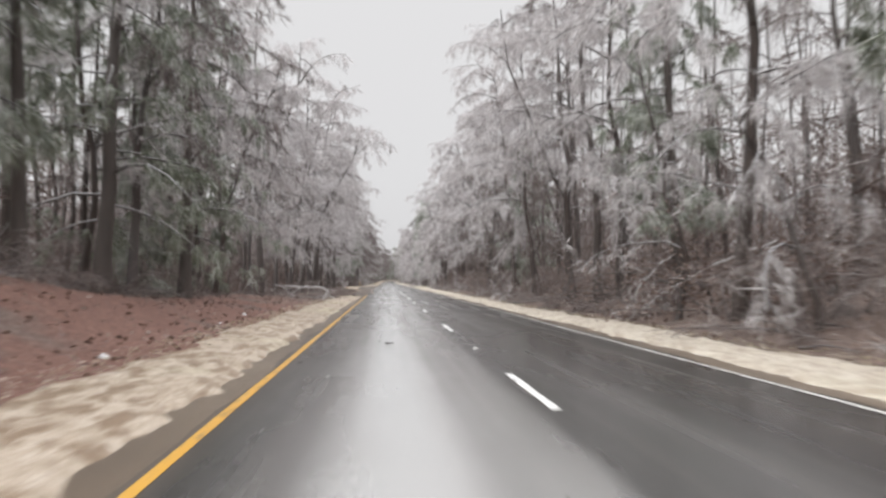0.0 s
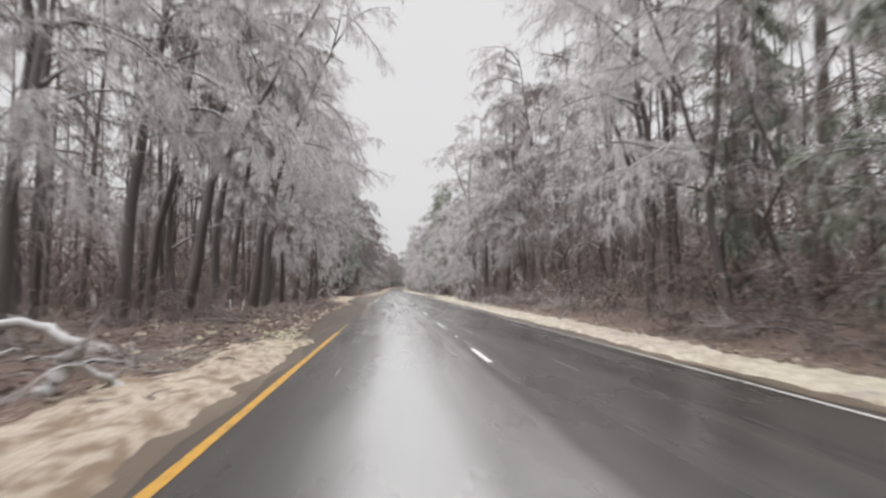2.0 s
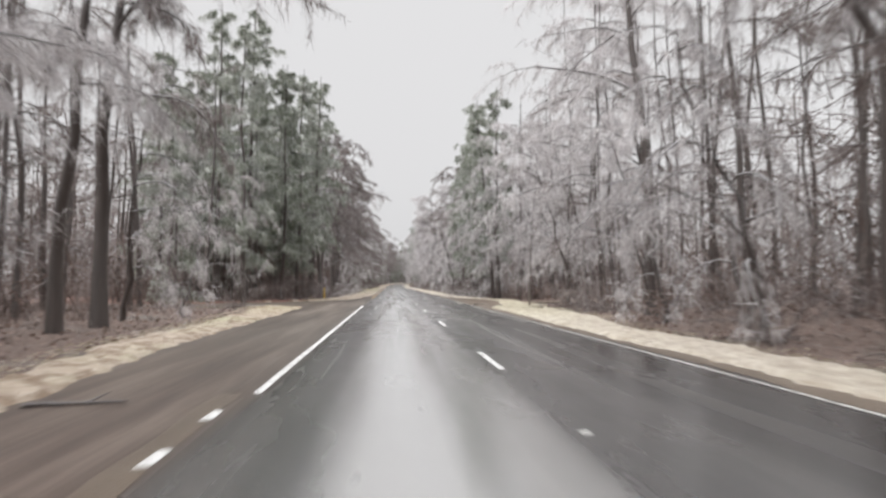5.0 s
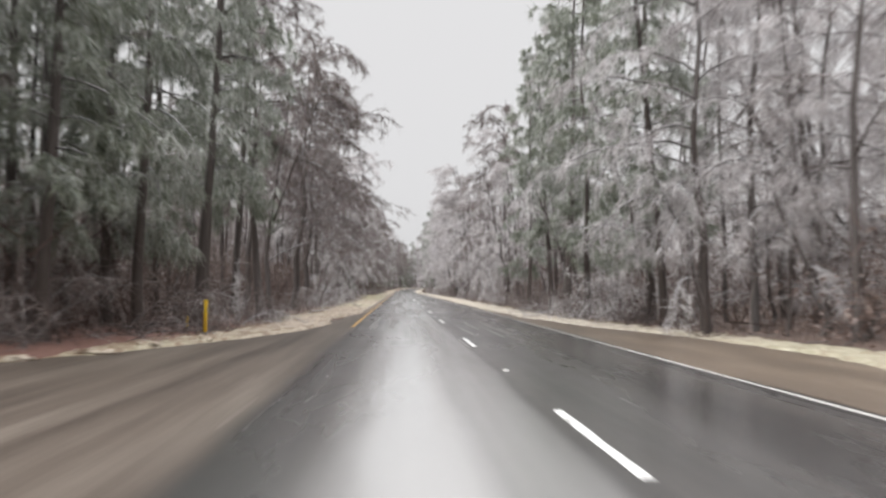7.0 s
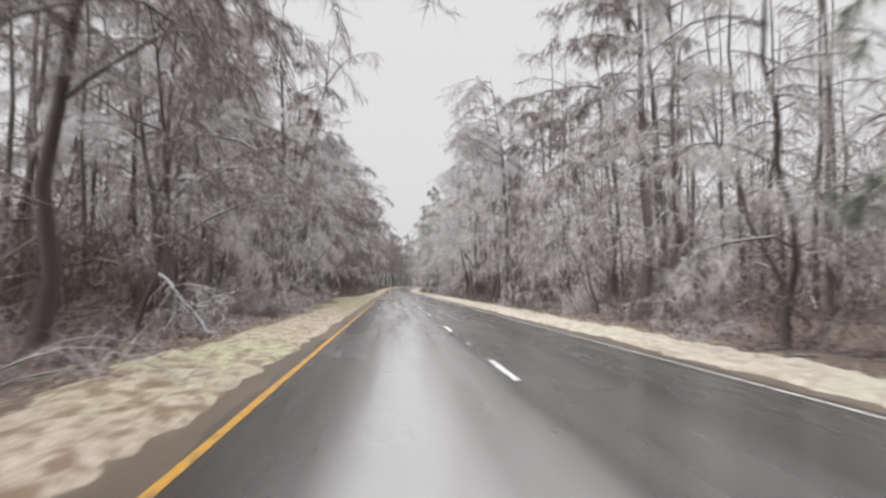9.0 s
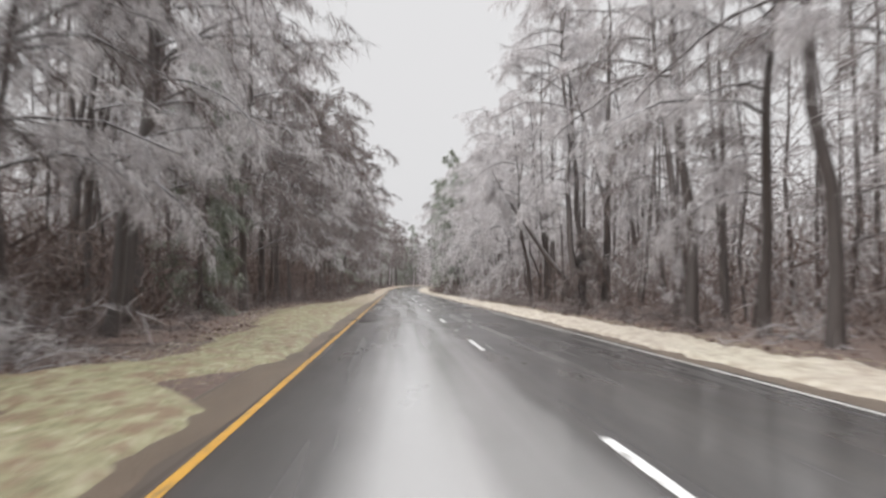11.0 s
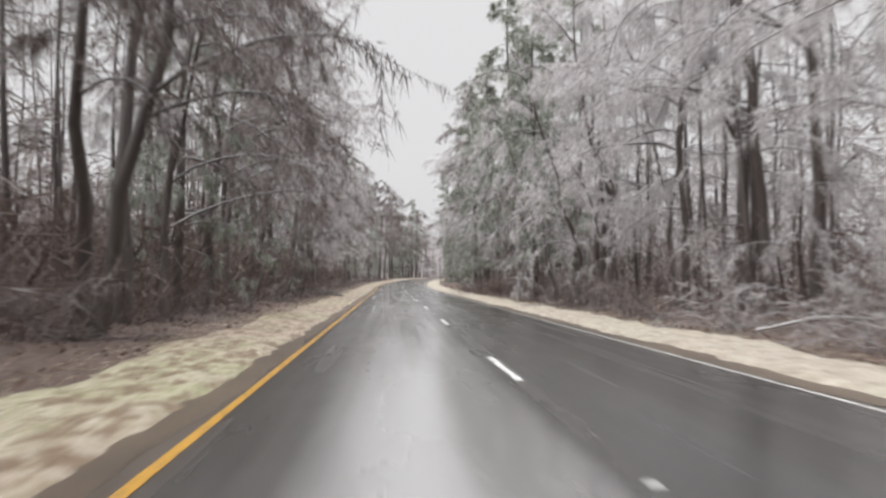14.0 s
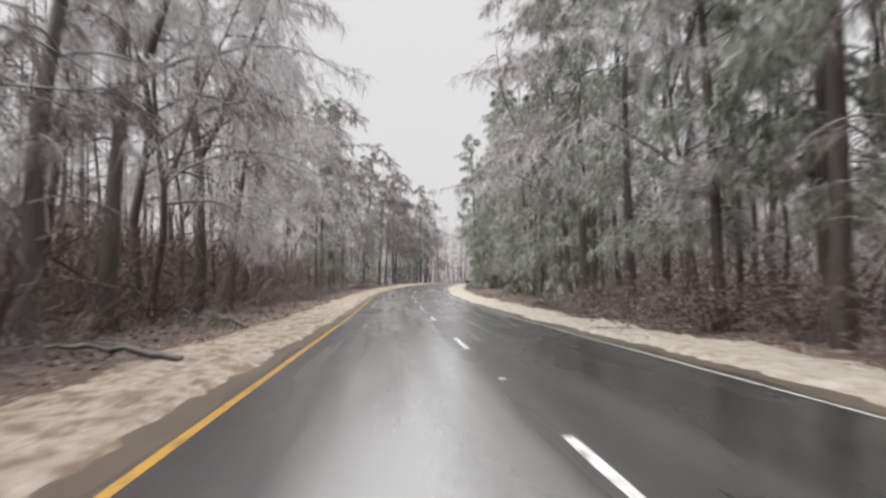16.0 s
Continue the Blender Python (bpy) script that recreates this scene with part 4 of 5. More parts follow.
# trees that can be told apart: kind, x, y, size, turn, tilt about x and y in degrees
NOTED = [
    ("pi3", -9.2, 36, 1.0, 0, 0, 2), ("pi3", -9.4, 27, 1.0, -40, 0, 2), ("pi0", -9.8, 22.5, 1.0, 10, 0, -1), ("pi0", -10.6, 17, 1.0, 60, 0, 0), ("pi0", -14, 30, 1.1, 0, 0, 0), ("hw3", -10, 45, 1.0, 15, 0, 2),
    ("hw2", -9.2, 55.5, 0.95, 0, 0, -3), ("hw1", -9.3, 63, 1.0, 20, 0, 1), ("hw0", -9, 69.5, 0.9, -25, 0, 2), ("hw4", -9.5, 74, 0.9, 0, 0, 5), ("hw2", -9.2, 77.5, 1.0, 15, 0, 9),
    ("hw0", -9.4, 83, 1.0, 0, 0, 2), ("hw2", -9.3, 93.5, 1.15, -15, 0, 5), ("hw0", -9.2, 97, 1.05, 0, 0, 2), ("hw1", -9.6, 101, 1.0, 25, 0, 0), ("hw3", -9.2, 105, 1.1, 0, 0, -3),
    ("hw4", -9.6, 108.5, 1.05, 0, 0, 1), ("hw2", -9.2, 113, 0.95, 20, 0, 4), ("hw0", -9.0, 122, 1.0, 0, 0, 3),
    ("pi0", -12, 169, 1.1, 0, 0, 1), ("pi1", -9.5, 171, 1.1, 80, 0, 0), ("pi0", -14.5, 168, 1.1, 130, 0, 0), ("un1", 14.5, 178, 1.2, 200, 0, 0), ("un0", 17.5, 176.5, 1.2, 170, 0, 0), ("hw2", 17.5, 182, 1.0, 190, 0, 0), ("hw4", 20.5, 184, 1.0, 170, 0, 0), ("hw1", 23.5, 181, 1.0, 180, 0, 0), ("hw3", 26.5, 185, 1.0, 180, 0, 0), ("un2", 20.5, 178, 1.1, 190, 0, 0), ("un1", 23.5, 177, 1.2, 160, 0, 0), ("pi1", -8.8, 176, 1.05, 40, 0, 1), ("pi0", -8.2, 181, 1.0, 140, 0, 2),
    ("pi1", -17, 172, 1.0, 0, 0, 0), ("pi0", -12.5, 175, 0.9, 0, 0, 0), ("pi1", -13.5, 181, 1.0, 60, 0, 0), ("pi1", -18.5, 167, 1.0, 0, 0, 0), ("pi1", -20, 178, 1.0, 20, 0, 0), ("pi0", -9.6, 186.8, 1.0, 90, 0, 1), ("pi0", -9.0, 190.6, 0.95, 200, 0, 2), ("pi1", -12.4, 188.5, 1.0, 30, 0, 0),
    ("hw0", 10.4, 33, 0.85, 185, 0, 0), ("hw2", 10.0, 39.5, 0.85, 170, 0, -2), ("hw1", 9.8, 48, 0.9, 180, 0, -2), ("hw4", 9.9, 56.5, 0.9, 190, 0, 0), ("hw3", 10.1, 66, 0.95, 170, 0, -2), ("hw0", 10.6, 73.5, 0.9, 180, 0, 0),
    ("pi1", -11.2, 163.5, 1.05, 10, 0, 0), ("pi2", -14.6, 172.5, 1.2, 70, 0, 0), ("pi1", -10.6, 178, 1.1, 20, 0, 0), ("pi1", -15.8, 177, 1.1, 220, 0, 0), ("pi2", -16.5, 163, 1.2, 30, 0, 0),
    ("ub0", 10.8, 42, 1.2, 180, 0, 0), ("ub0", 11.6, 46.5, 1.3, 160, 0, 0), ("ub0", 10.9, 51, 1.2, 200, 0, 0), ("br2", 12.8, 49, 0.9, 180, 0, 0), ("ub0", 12.2, 54.5, 1.3, 180, 0, 0), ("pi2", 12.4, 61, 1.0, 0, 0, 0), ("ub0", 10.8, 58.5, 1.2, 180, 0, 0), ("ub0", 11.4, 64.5, 1.3, 150, 0, 0), ("ub0", 10.9, 67.5, 1.2, 210, 0, 0), ("pi2", 13.4, 70, 1.0, 40, 0, 0),
    ("ub0", 12.4, 84, 1.3, 180, 0, 0), ("br1", 13.6, 88, 0.9, 180, 0, 0), ("ub0", 12.2, 92, 1.3, 200, 0, 0), ("ub0", 12.8, 97, 1.4, 160, 0, 0), ("hw1", 12.5, 149, 1.0, 180, 0, 0), ("hw3", 12.8, 153, 0.9, 160, 0, 0), ("un2", 11.0, 151.5, 1.1, 180, 0, 0), ("hw0", 16, 151, 1.0, 180, 0, 0), ("hw3", 17, 172, 1.0, 200, 0, 0), ("hw1", 21, 174, 1.0, 200, 0, 0), ("hw3", 14.5, 174, 0.9, 200, 0, 0), ("un2", 10.6, 181, 1.0, 180, 0, 0),
    ("un0", 9.8, 173.5, 1.0, 180, 0, 0), ("un1", 12.5, 172, 1.2, 120, 0, 0),
    ("br2", -8.2, 194, 1.0, 0, 0, -4), ("br1", -8.4, 198, 1.0, 15, 0, 2), ("br0", -8.0, 205, 0.95, -15, 0, 3),
    ("pi1", 10, 188, 0.95, 0, 0, 0), ("hw1", 10.5, 175, 0.9, 180, 0, 0), ("pi1", 10.4, 178.5, 0.95, 90, 0, -6), ("pi0", 11.5, 183, 1.0, 200, 0, 0),
    ("pi0", 10.0, 192.6, 1.05, 120, 0, 1), ("dead", 10.6, 195, 1.0, 160, 0, 0), ("pi0", 11.0, 196.5, 0.9, 300, 0, -1), ("pi0", 10.6, 199.5, 0.85, 0, 0, -3), ("pi1", 10.2, 206, 0.95, 60, 0, 0),
    ("scrub", 12.0, 243, 1.0, 0, 0, 0), ("un0", 12.8, 237, 1.2, 180, 0, 0), ("ub0", 13.4, 246, 1.3, 180, 0, 0), ("br1", 14.2, 240, 0.95, 180, 0, 0), ("ub0", 12.0, 249.5, 1.2, 190, 0, 0), ("br0", 13.2, 253, 0.9, 170, 0, 0), ("un0", -7.8, 242.5, 0.75, 0, 0, 24), ("un1", -8.8, 239.6, 0.6, 10, 0, 20), ("un1", -9.0, 236.5, 1.2, 0, 0, 0), ("un0", -9.4, 232.5, 1.1, 20, 0, 0), ("hw4", 10.2, 254.5, 1.0, 170, 0, 0), ("hw1", 10.4, 258, 0.9, 200, 0, 2), ("hw4", 10.2, 262.5, 1.05, 180, 0, 1),
    ("lean", 14.6, 292.8, 1.0, 180, 0, -31), ("hw4", 16.5, 285, 0.95, 190, 0, -2), ("hw1", 11.0, 294.5, 0.9, 180, 0, -5), ("un2", 12.6, 300, 1.15, 180, 0, 0), ("un0", 12.8, 305, 1.2, 170, 0, 0), ("un2", 12.4, 310, 1.2, 190, 0, 0),
    ("br2", -9.6, 290, 1.0, 0, 0, 0), ("br0", -9.4, 294, 1.0, 10, 0, 0), ("br1", -9.2, 300.5, 1.0, -10, 0, 1), ("br0", -8.2, 311, 1.1, 0, 0, 1), ("br0", -8.2, 315, 1.0, 0, 0, 1), ("br2", -8.0, 319, 1.0, 15, 0, 0),
    ("br0", -6.9, 322.5, 0.95, 0, 0, 9), ("hw4", 13.0, 314, 1.05, 180, 0, -1), ("hw1", 13.4, 318, 1.0, 170, 0, 0), ("hw0", 13.8, 327, 1.0, 180, 0, 0), ("hw2", 14.6, 333, 1.0, 200, 0, 0), ("un2", 10.6, 344.5, 1.5, 180, 0, 0), ("un0", 10.6, 349.5, 1.6, 170, 0, 0), ("hw3", 13.4, 337, 1.0, 180, 0, 2), ("pi1", 10.6, 355, 1.1, 0, 0, 0), ("pi3", 13.0, 353.5, 1.15, 200, 0, 0), ("hw0", 12.4, 345, 0.9, 180, 0, 0), ("ub0", 10.2, 352.5, 1.1, 170, 0, 0), ("ub0", 10.6, 356, 1.2, 200, 0, 0), ("ub0", 10.4, 360.5, 1.1, 180, 0, 0), ("pi1", 10.6, 357, 1.0, 170, 0, 0),
    ("br1", -8.2, 332, 1.0, 0, 0, 3), ("br0", -9.4, 346.5, 1.0, 20, 0, 0), ("br2", -10.4, 351.5, 1.05, -20, 0, 0), ("pi3", -9.6, 355.5, 0.95, 0, 0, 2), ("br1", -11.6, 361, 1.1, 30, 0, 0), ("pi3", -9.0, 336, 0.9, 0, 0, 3), ("hw0", -8.2, 365, 1.1, 0, 0, 1), ("hw2", -8.2, 369.5, 1.0, 0, 0, 2), ("hw3", -8.4, 374, 1.0, 20, 0, 2), ("br2", -8.4, 358, 1.0, 0, 0, -3),
    ("pi0", 10.0, 363, 1.15, 0, 0, 0), ("pi1", 10.2, 369, 1.05, 40, 0, -4), ("pi1", 9.8, 376, 1.0, 200, 0, 0), ("pi0", 9.6, 382, 1.05, 100, 0, -2), ("pi3", 12.0, 390, 0.95, 180, 0, -2), ("pi2", 12.2, 397, 1.05, 0, 0, 0),
    ("pi1", 12.0, 404, 1.0, 150, 0, 0), ("pi3", 12.8, 412, 0.9, 210, 0, -2), ("pi2", 13.4, 443, 1.5, 30, 0, 0), ("pi1", 12.6, 449, 1.1, 80, 0, 0),
]
for key, x, y, size, turn, tx, ty in NOTED:
    put(key, x, y, turn, size, (tx, ty))

# front rows: side, from y, to y, how near to the road, mix of kinds
STRETCHES = [
    (-1, 2, 58, 9.8, "hpbb"), (-1, 58, 118, 9.8, "hhbh"), (-1, 118, 139, 9.0, "hhub"), (-1, 186, 200, 8.0, "psbb"), (-1, 200, 262, 7.8, "hbhsb"),
    (-1, 262, 300, 8.8, "hbpb"), (-1, 300, 345, 7.6, "bbhs"), (-1, 345, 420, 7.6, "hhbhs"), (-1, 420, 540, 7.4, "pbbp"),
    (1, 4, 62, 9.8, "hpuh"), (1, 62, 118, 11.4, "hhb"), (1, 118, 150, 9.6, "huuh"), (1, 170, 215, 9.8, "phuu"), (1, 215, 285, 10.4, "hbuh"), (-1, 225, 300, 13.0, "hbhh"),
    (1, 285, 345, 12.2, "hhuu"), (1, 345, 400, 10.5, "phb"), (1, 400, 440, 12.0, "pphp"), (1, 440, 500, 10.2, "pphp"),
]
for side, y0, y1, near, mix in STRETCHES:
    y = y0 + 1.0
    while y < y1:
        c = pick.choice(mix)
        x = side * (near + pick.expovariate(1 / 1.5) - (1.0 if c in "us" else 0.0))
        clearing = side > 0 and 267 < y < 292 and x < (14.5 if y > 280 else 11.9)
        if not clearing and not open_ground(x, y) and clear_of(x, y, 2.1):
            turn = (0 if side < 0 else 180) + pick.uniform(-50, 50)
            key = {"h": f"hw{pick.randrange(5)}", "u": f"un{pick.randrange(3)}", "p": f"pi{pick.randrange(3)}", "b": f"br{pick.randrange(3)}", "s": "ub0"}[c]
            put(key, x, y, turn, pick.uniform(0.85, 1.12), (pick.uniform(-3, 3), pick.uniform(-3, 3)))
        y += pick.uniform(2.2, 4.4) if y < 390 else pick.uniform(3.5, 6)

# shrubs along both edges
for side, near in ((-1, 6.6), (1, 8.6)):
    y = -15.0
    while y < 470:
        w = float(along(LEFT_VERGE if side < 0 else RIGHT_VERGE, y)) + (2.3 if side < 0 else 5.95)
        x = side * (w + 0.9 + pick.expovariate(1 / 1.3))
        hidden = side > 0 and 392 < y < 440
        if not hidden and not open_ground(x, y) and abs(y - 161) > 9:
            key = pick.choices(("sh0", "sh1", "sh2", "sh3"), (4, 1.5, 4, 1 if side > 0 else 0.2))[0]
            if side > 0 and 266 < y < 292:
                key = "sh2"
            if side < 0 and y > 255:
                x, key = x - 0.7, pick.choice(("sh0", "sh2"))
            if side < 0 and y < 118:
                x, key = x - 3.5, pick.choice(("sh0", "sh2"))
            plant(key, x, y, pick.uniform(0, 360), pick.uniform(0.7, 1.25), (0, 0), 0.05)
        y += pick.uniform(2.6, 5.0)

for k in range(30):
    y = 4 + 146 * (k + pick.random()) / 30
    plant(pick.choice(("sh0", "sh0", "sh2", "sh0", "sh3")), 10.2 + pick.uniform(0, 3.6), y, pick.uniform(0, 360), pick.uniform(1.0, 1.5), (0, 0), 0.05)


for x, y, size in ((-8.8, 235, 1.2), (-9.2, 239, 1.4), (-8.8, 231, 1.1)):
    plant("sh1", x, y, 30 * y, size, (0, 0), 0.05)

# tall shrubs that keep their dead leaves
for x, y, size in ((11.0, 22, 1.7), (12.2, 31, 2.0), (11.2, 40, 1.5), (11.6, 64, 1.9), (12.6, 72, 2.1), (12.4, 94, 2.0), (13.4, 99, 2.3), (12.8, 105, 2.0), (10.6, 362, 1.5), (11.4, 367, 1.9), (10.8, 373, 1.6), (11.8, 381, 1.9)):
    plant("sh3", x, y, 40 * y, size * 0.68, (0, 0), 0.05)


# the woods behind: trunks and crowns nobody could count
def rear_woods(side, seed, first, last, twig_mat):
    rg = np.random.default_rng(seed)
    wood, fine = Soup(), Soup()
    S, W = [], []
    for d0, d1, step, y0, y1 in ((12.0, 18, 1.7 if side < 0 else 2.2, -8, 640), (18, 27, 2.4, -8, 600), (27, 44, 4.0, -8, 560), (7.5, 12, 3.0, 500, 640)):
        y = float(max(first, y0))
        while y < min(last, y1):
            x = side * rg.uniform(d0, d1)
            y += step * rg.uniform(0.6, 1.4)
            if abs(y - (156 if side < 0 else 161.5)) < (4.5 if side < 0 else 6):
                continue
            if side > 0 and 178 < y < 226 and rg.random() < 0.65:
                continue  # thinner woods, open to the sky
            X = x + float(bend(y))
            h, r = rg.uniform(14, 23), rg.uniform(0.07, 0.19)
            zz = np.linspace(-0.3, h, 6)
            wob = np.cumsum(rg.normal(0, 0.22, (6, 2)), 0)
            wob -= wob[0]
            path = np.stack([X + wob[:, 0], y + wob[:, 1], float(ground_z(X, y)) + zz], 1)
            tube(wood, path, np.linspace(r * 1.1, 0.02, 6), 5)
            for _ in range(6):
                p, d = at_path(path, rg.uniform(0.12, 0.92))
                az, el = rg.uniform(-math.pi, math.pi), rg.uniform(0.2, 0.9)
                b = bough(p, [math.cos(az) * math.cos(el), math.sin(az) * math.cos(el), math.sin(el)], rg.uniform(2.0, 4.2), 3, 0.3, rg)
                tube(wood, b, [0.04, 0.03, 0.02, 0.01], 3)
                for _ in range(72 if d0 < 18 else 40):
                    q, dq = at_path(b, rg.uniform(0.2, 0.99))
                    S.append(q)
                    W.append(dq)
    S, W = np.array(S), np.array(W)
    n = len(S)
    W = unit(W * 0.6 + rg.normal(0, 0.6, (n, 3)) + [0, 0, -0.1])
    needles(fine, S, W, rg.uniform(0.6, 1.7, n), rg.uniform(0.6, 1.3, n) * np.where(np.abs(S[:, 0] - bend(S[:, 1])) > 18, 0.056, 0.034), rg.uniform(0.5, 1.3, n), rg)
    n = int((150 if side < 0 else 130) * (last - first))
    y = rg.uniform(first, last, n)
    y = y[(np.abs(y - 160) > 8) & (y < 540)]
    far_in = rg.uniform(11.5, 34, len(y))
    if side < 0:
        # a closer thicket on the median further on; y 166-200 added to deepen shade under pines
        y, far_in = np.concatenate([y, rg.uniform(205, 300, 14000), rg.uniform(300, 420, 22000), rg.uniform(166, 200, 5000)]), np.concatenate([far_in, rg.uniform(9.2, 18, 14000), rg.uniform(7.6, 16, 22000), rg.uniform(9.5, 22, 5000)])
        ok = (y < last) & (y > first)
        y, far_in = y[ok], far_in[ok]
    n = len(y)
    x = side * far_in + bend(y)
    thick = Soup()
    up = rg.uniform(0.0, 3.4, n) * (rg.random(n) < 0.6)
    needles(thick, np.stack([x, y, ground_z(x, y) - 0.1 + up], 1), unit(rg.normal(0, 0.5, (n, 3)) + [0, 0, 0.8]), rg.uniform(0.8, 3.2, n), rg.uniform(0.03, 0.085, n), rg.uniform(0, 0.8, n), rg)
    # fine interlaced branches deep in the woods
    n = int(160 * (last - first))
    y = rg.uniform(first, last, n)
    y = y[np.abs(y - 160) > 8]
    deep = rg.uniform(18, 46, len(y))
    if last > 450:
        # closed woods round the far bend
        y, deep = np.concatenate([y, rg.uniform(465, 640, 12000)]), np.concatenate([deep, rg.uniform(9, 26, 12000)])
    n = len(y)
    x = side * deep + bend(y)
    z = ground_z(x, y) + 11.0 * rg.random(n) ** 1.4
    needles(fine, np.stack([x, y, z], 1), unit(rg.normal(0, 0.8, (n, 3)) + [0, 0, 0.5]), rg.uniform(1.2, 3.2, n), rg.uniform(0.06, 0.16, n), rg.uniform(0, 0.8, n), rg)
    ob = new("rear_woods")
    tagged(ob, "deep leafless woods of grey trunks and icy twigs", "woods", kind="stuff")
    part("trunks", wood.mesh("trunks", BARK), ob)["kind"] = "stuff"
    part("thicket", thick.mesh("thicket", THICKET), ob)["kind"] = "stuff"
    part("twigs", fine.mesh("twigs", twig_mat), ob)["kind"] = "stuff"


rear_woods(-1, 21, -8, 400, BROWN_TWIG)
# beyond y = 400 the paler twig colour stands in for distance haze
rear_woods(-1, 25, 400, 640, ICE_TWIG)
rear_woods(1, 22, -8, 150, BROWN_TWIG)
rear_woods(1, 23, 150, 300, GREY_TWIG)
rear_woods(1, 24, 300, 640, GREY_TWIG)


# low growth, fallen leaves and grass
def scatter(side, lo, hi, count, rg, y0=-20, y1=420):
    y = rg.uniform(y0, y1, count)
    base = np.where(side < 0, along(LEFT_EDGE, y) - along(LEFT_VERGE, y), along(RIGHT_EDGE, y) + along(RIGHT_VERGE, y))
    x = base + side * rg.uniform(lo, hi, count)
    keep = np.abs(y - 160) > 13
    return x[keep] + bend(y[keep]), y[keep]


def undergrowth():
    rg = np.random.default_rng(31)
    soup = Soup()
    for side in (-1, 1):
        x, y = scatter(side, 0.2, 11, 30000, rg)
        ok = (x > 0) | (y > 62) | (rg.random(len(x)) < 0.12) | (x < -9.5)
        x, y = x[ok], y[ok]
        n = len(x)
        S = np.stack([x, y, ground_z(x, y)], 1)
        W = unit(rg.normal(0, 0.6, (n, 3)) + [0, 0, 0.9])
        blades(soup, S, W, rg.uniform(0.25, 0.95, n), rg.uniform(0.012, 0.03, n), rg.uniform(0.4, 1.6, n), rg)
    tagged(new("undergrowth", soup.mesh("undergrowth", DARK_TWIG)), "low brown weeds and dead stems under the trees", "undergrowth", kind="stuff")
    soup = Soup()
    for side in (-1, 1):
        x, y = scatter(side, -0.3, 10, 26000, rg)
        n = len(x)
        S = np.stack([x, y, ground_z(x, y) + 0.015], 1)
        W = unit(rg.normal(0, 1, (n, 3)) * [1, 1, 0.35])
        blades(soup, S, W, rg.uniform(0.08, 0.2, n), rg.uniform(0.06, 0.13, n), rg.uniform(-0.2, 0.2, n), rg)
    y = rg.uniform(54, 114, 3200)
    x = along(LEFT_EDGE, y) - 0.4 - rg.uniform(0.1, 5.0, len(y))
    n = len(x)
    bits = Soup()
    blades(bits, np.stack([x, y, ground_z(x, y) + 0.06], 1), unit(rg.normal(0, 1, (n, 3)) * [1, 1, 0.25]), rg.uniform(0.15, 0.7, n), rg.uniform(0.012, 0.05, n), rg.uniform(-0.1, 0.1, n), rg)
    tagged(new("storm_debris", bits.mesh("storm_debris", BROWN_TWIG)), "torn bark and broken twigs strewn over mud", "debris", kind="stuff")
    tagged(new("fallen_leaves", soup.mesh("fallen_leaves", LITTER_LEAF)), "wet red-brown fallen leaves on the forest floor", "leaves", kind="stuff")
    soup = Soup()
    for side in (-1, 1):
        y = rg.uniform(-10, 400, 30000)
        w = along(LEFT_VERGE if side < 0 else RIGHT_VERGE, y)
        x = along(LEFT_EDGE if side < 0 else RIGHT_EDGE, y) + side * (0.5 + rg.uniform(0.02, 1.0, len(y)) * w)
        ok = (w > 0.9) & ~((y > 151) & (y < 170))
        x, y = x[ok], y[ok]
        n = len(x)
        S = np.stack([x, y, np.maximum(ground_z(x, y), rise(y) - 0.02) + 0.05], 1)
        W = unit(rg.normal(0, 0.9, (n, 3)) * [1, 1, 0.3] + [0, 0, 0.35])
        blades(soup, S, W, rg.uniform(0.08, 0.22, n), rg.uniform(0.012, 0.03, n), rg.uniform(0.5, 1.5, n), rg)
    tagged(new("grass", soup.mesh("grass", STRAW)), "matted straw-coloured grass bent under ice", "grass", kind="stuff")


undergrowth()


def slush_clods():
    """Low clods of ice and straw strewn over the mud beside the turning lane."""
    rg = np.random.default_rng(41)
    soup = Soup()
    a = np.arange(7) * 2 * math.pi / 7
    for _ in range(330):
        y = rg.uniform(61, 104)
        edge = float(along(LEFT_EDGE, y)) - 0.45
        x = edge - rg.exponential(1.3)
        if x < -8.5:
            continue
        w, l_, h = rg.uniform(0.04, 0.16), rg.uniform(0.2, 0.8), rg.uniform(0.015, 0.05)
        r = 1 + rg.normal(0, 0.18, 7)
        z = float(ground_z(x, y))
        low = np.stack([x + w * r * np.cos(a), y + l_ * r * np.sin(a), np.full(7, z - 0.03)], 1)
        high = np.stack([x + 0.62 * w * r * np.cos(a), y + 0.62 * l_ * r * np.sin(a), z + h * rg.uniform(0.7, 1.1, 7)], 1)
        top = np.array([[x, y, z + h * 1.15]])
        i = np.arange(7)
        j = (i + 1) % 7
        soup.add(np.concatenate([low, high, top]), np.concatenate([np.stack([i, j, j + 7], 1), np.stack([i, j + 7, i + 7], 1), np.stack([i + 7, j + 7, np.full(7, 14)], 1)]))
    tagged(new("slush_clods", soup.mesh("slush_clods", VERGE)), "clods of dirty ice and straw strewn over wet mud", "slush", kind="stuff")


slush_clods()


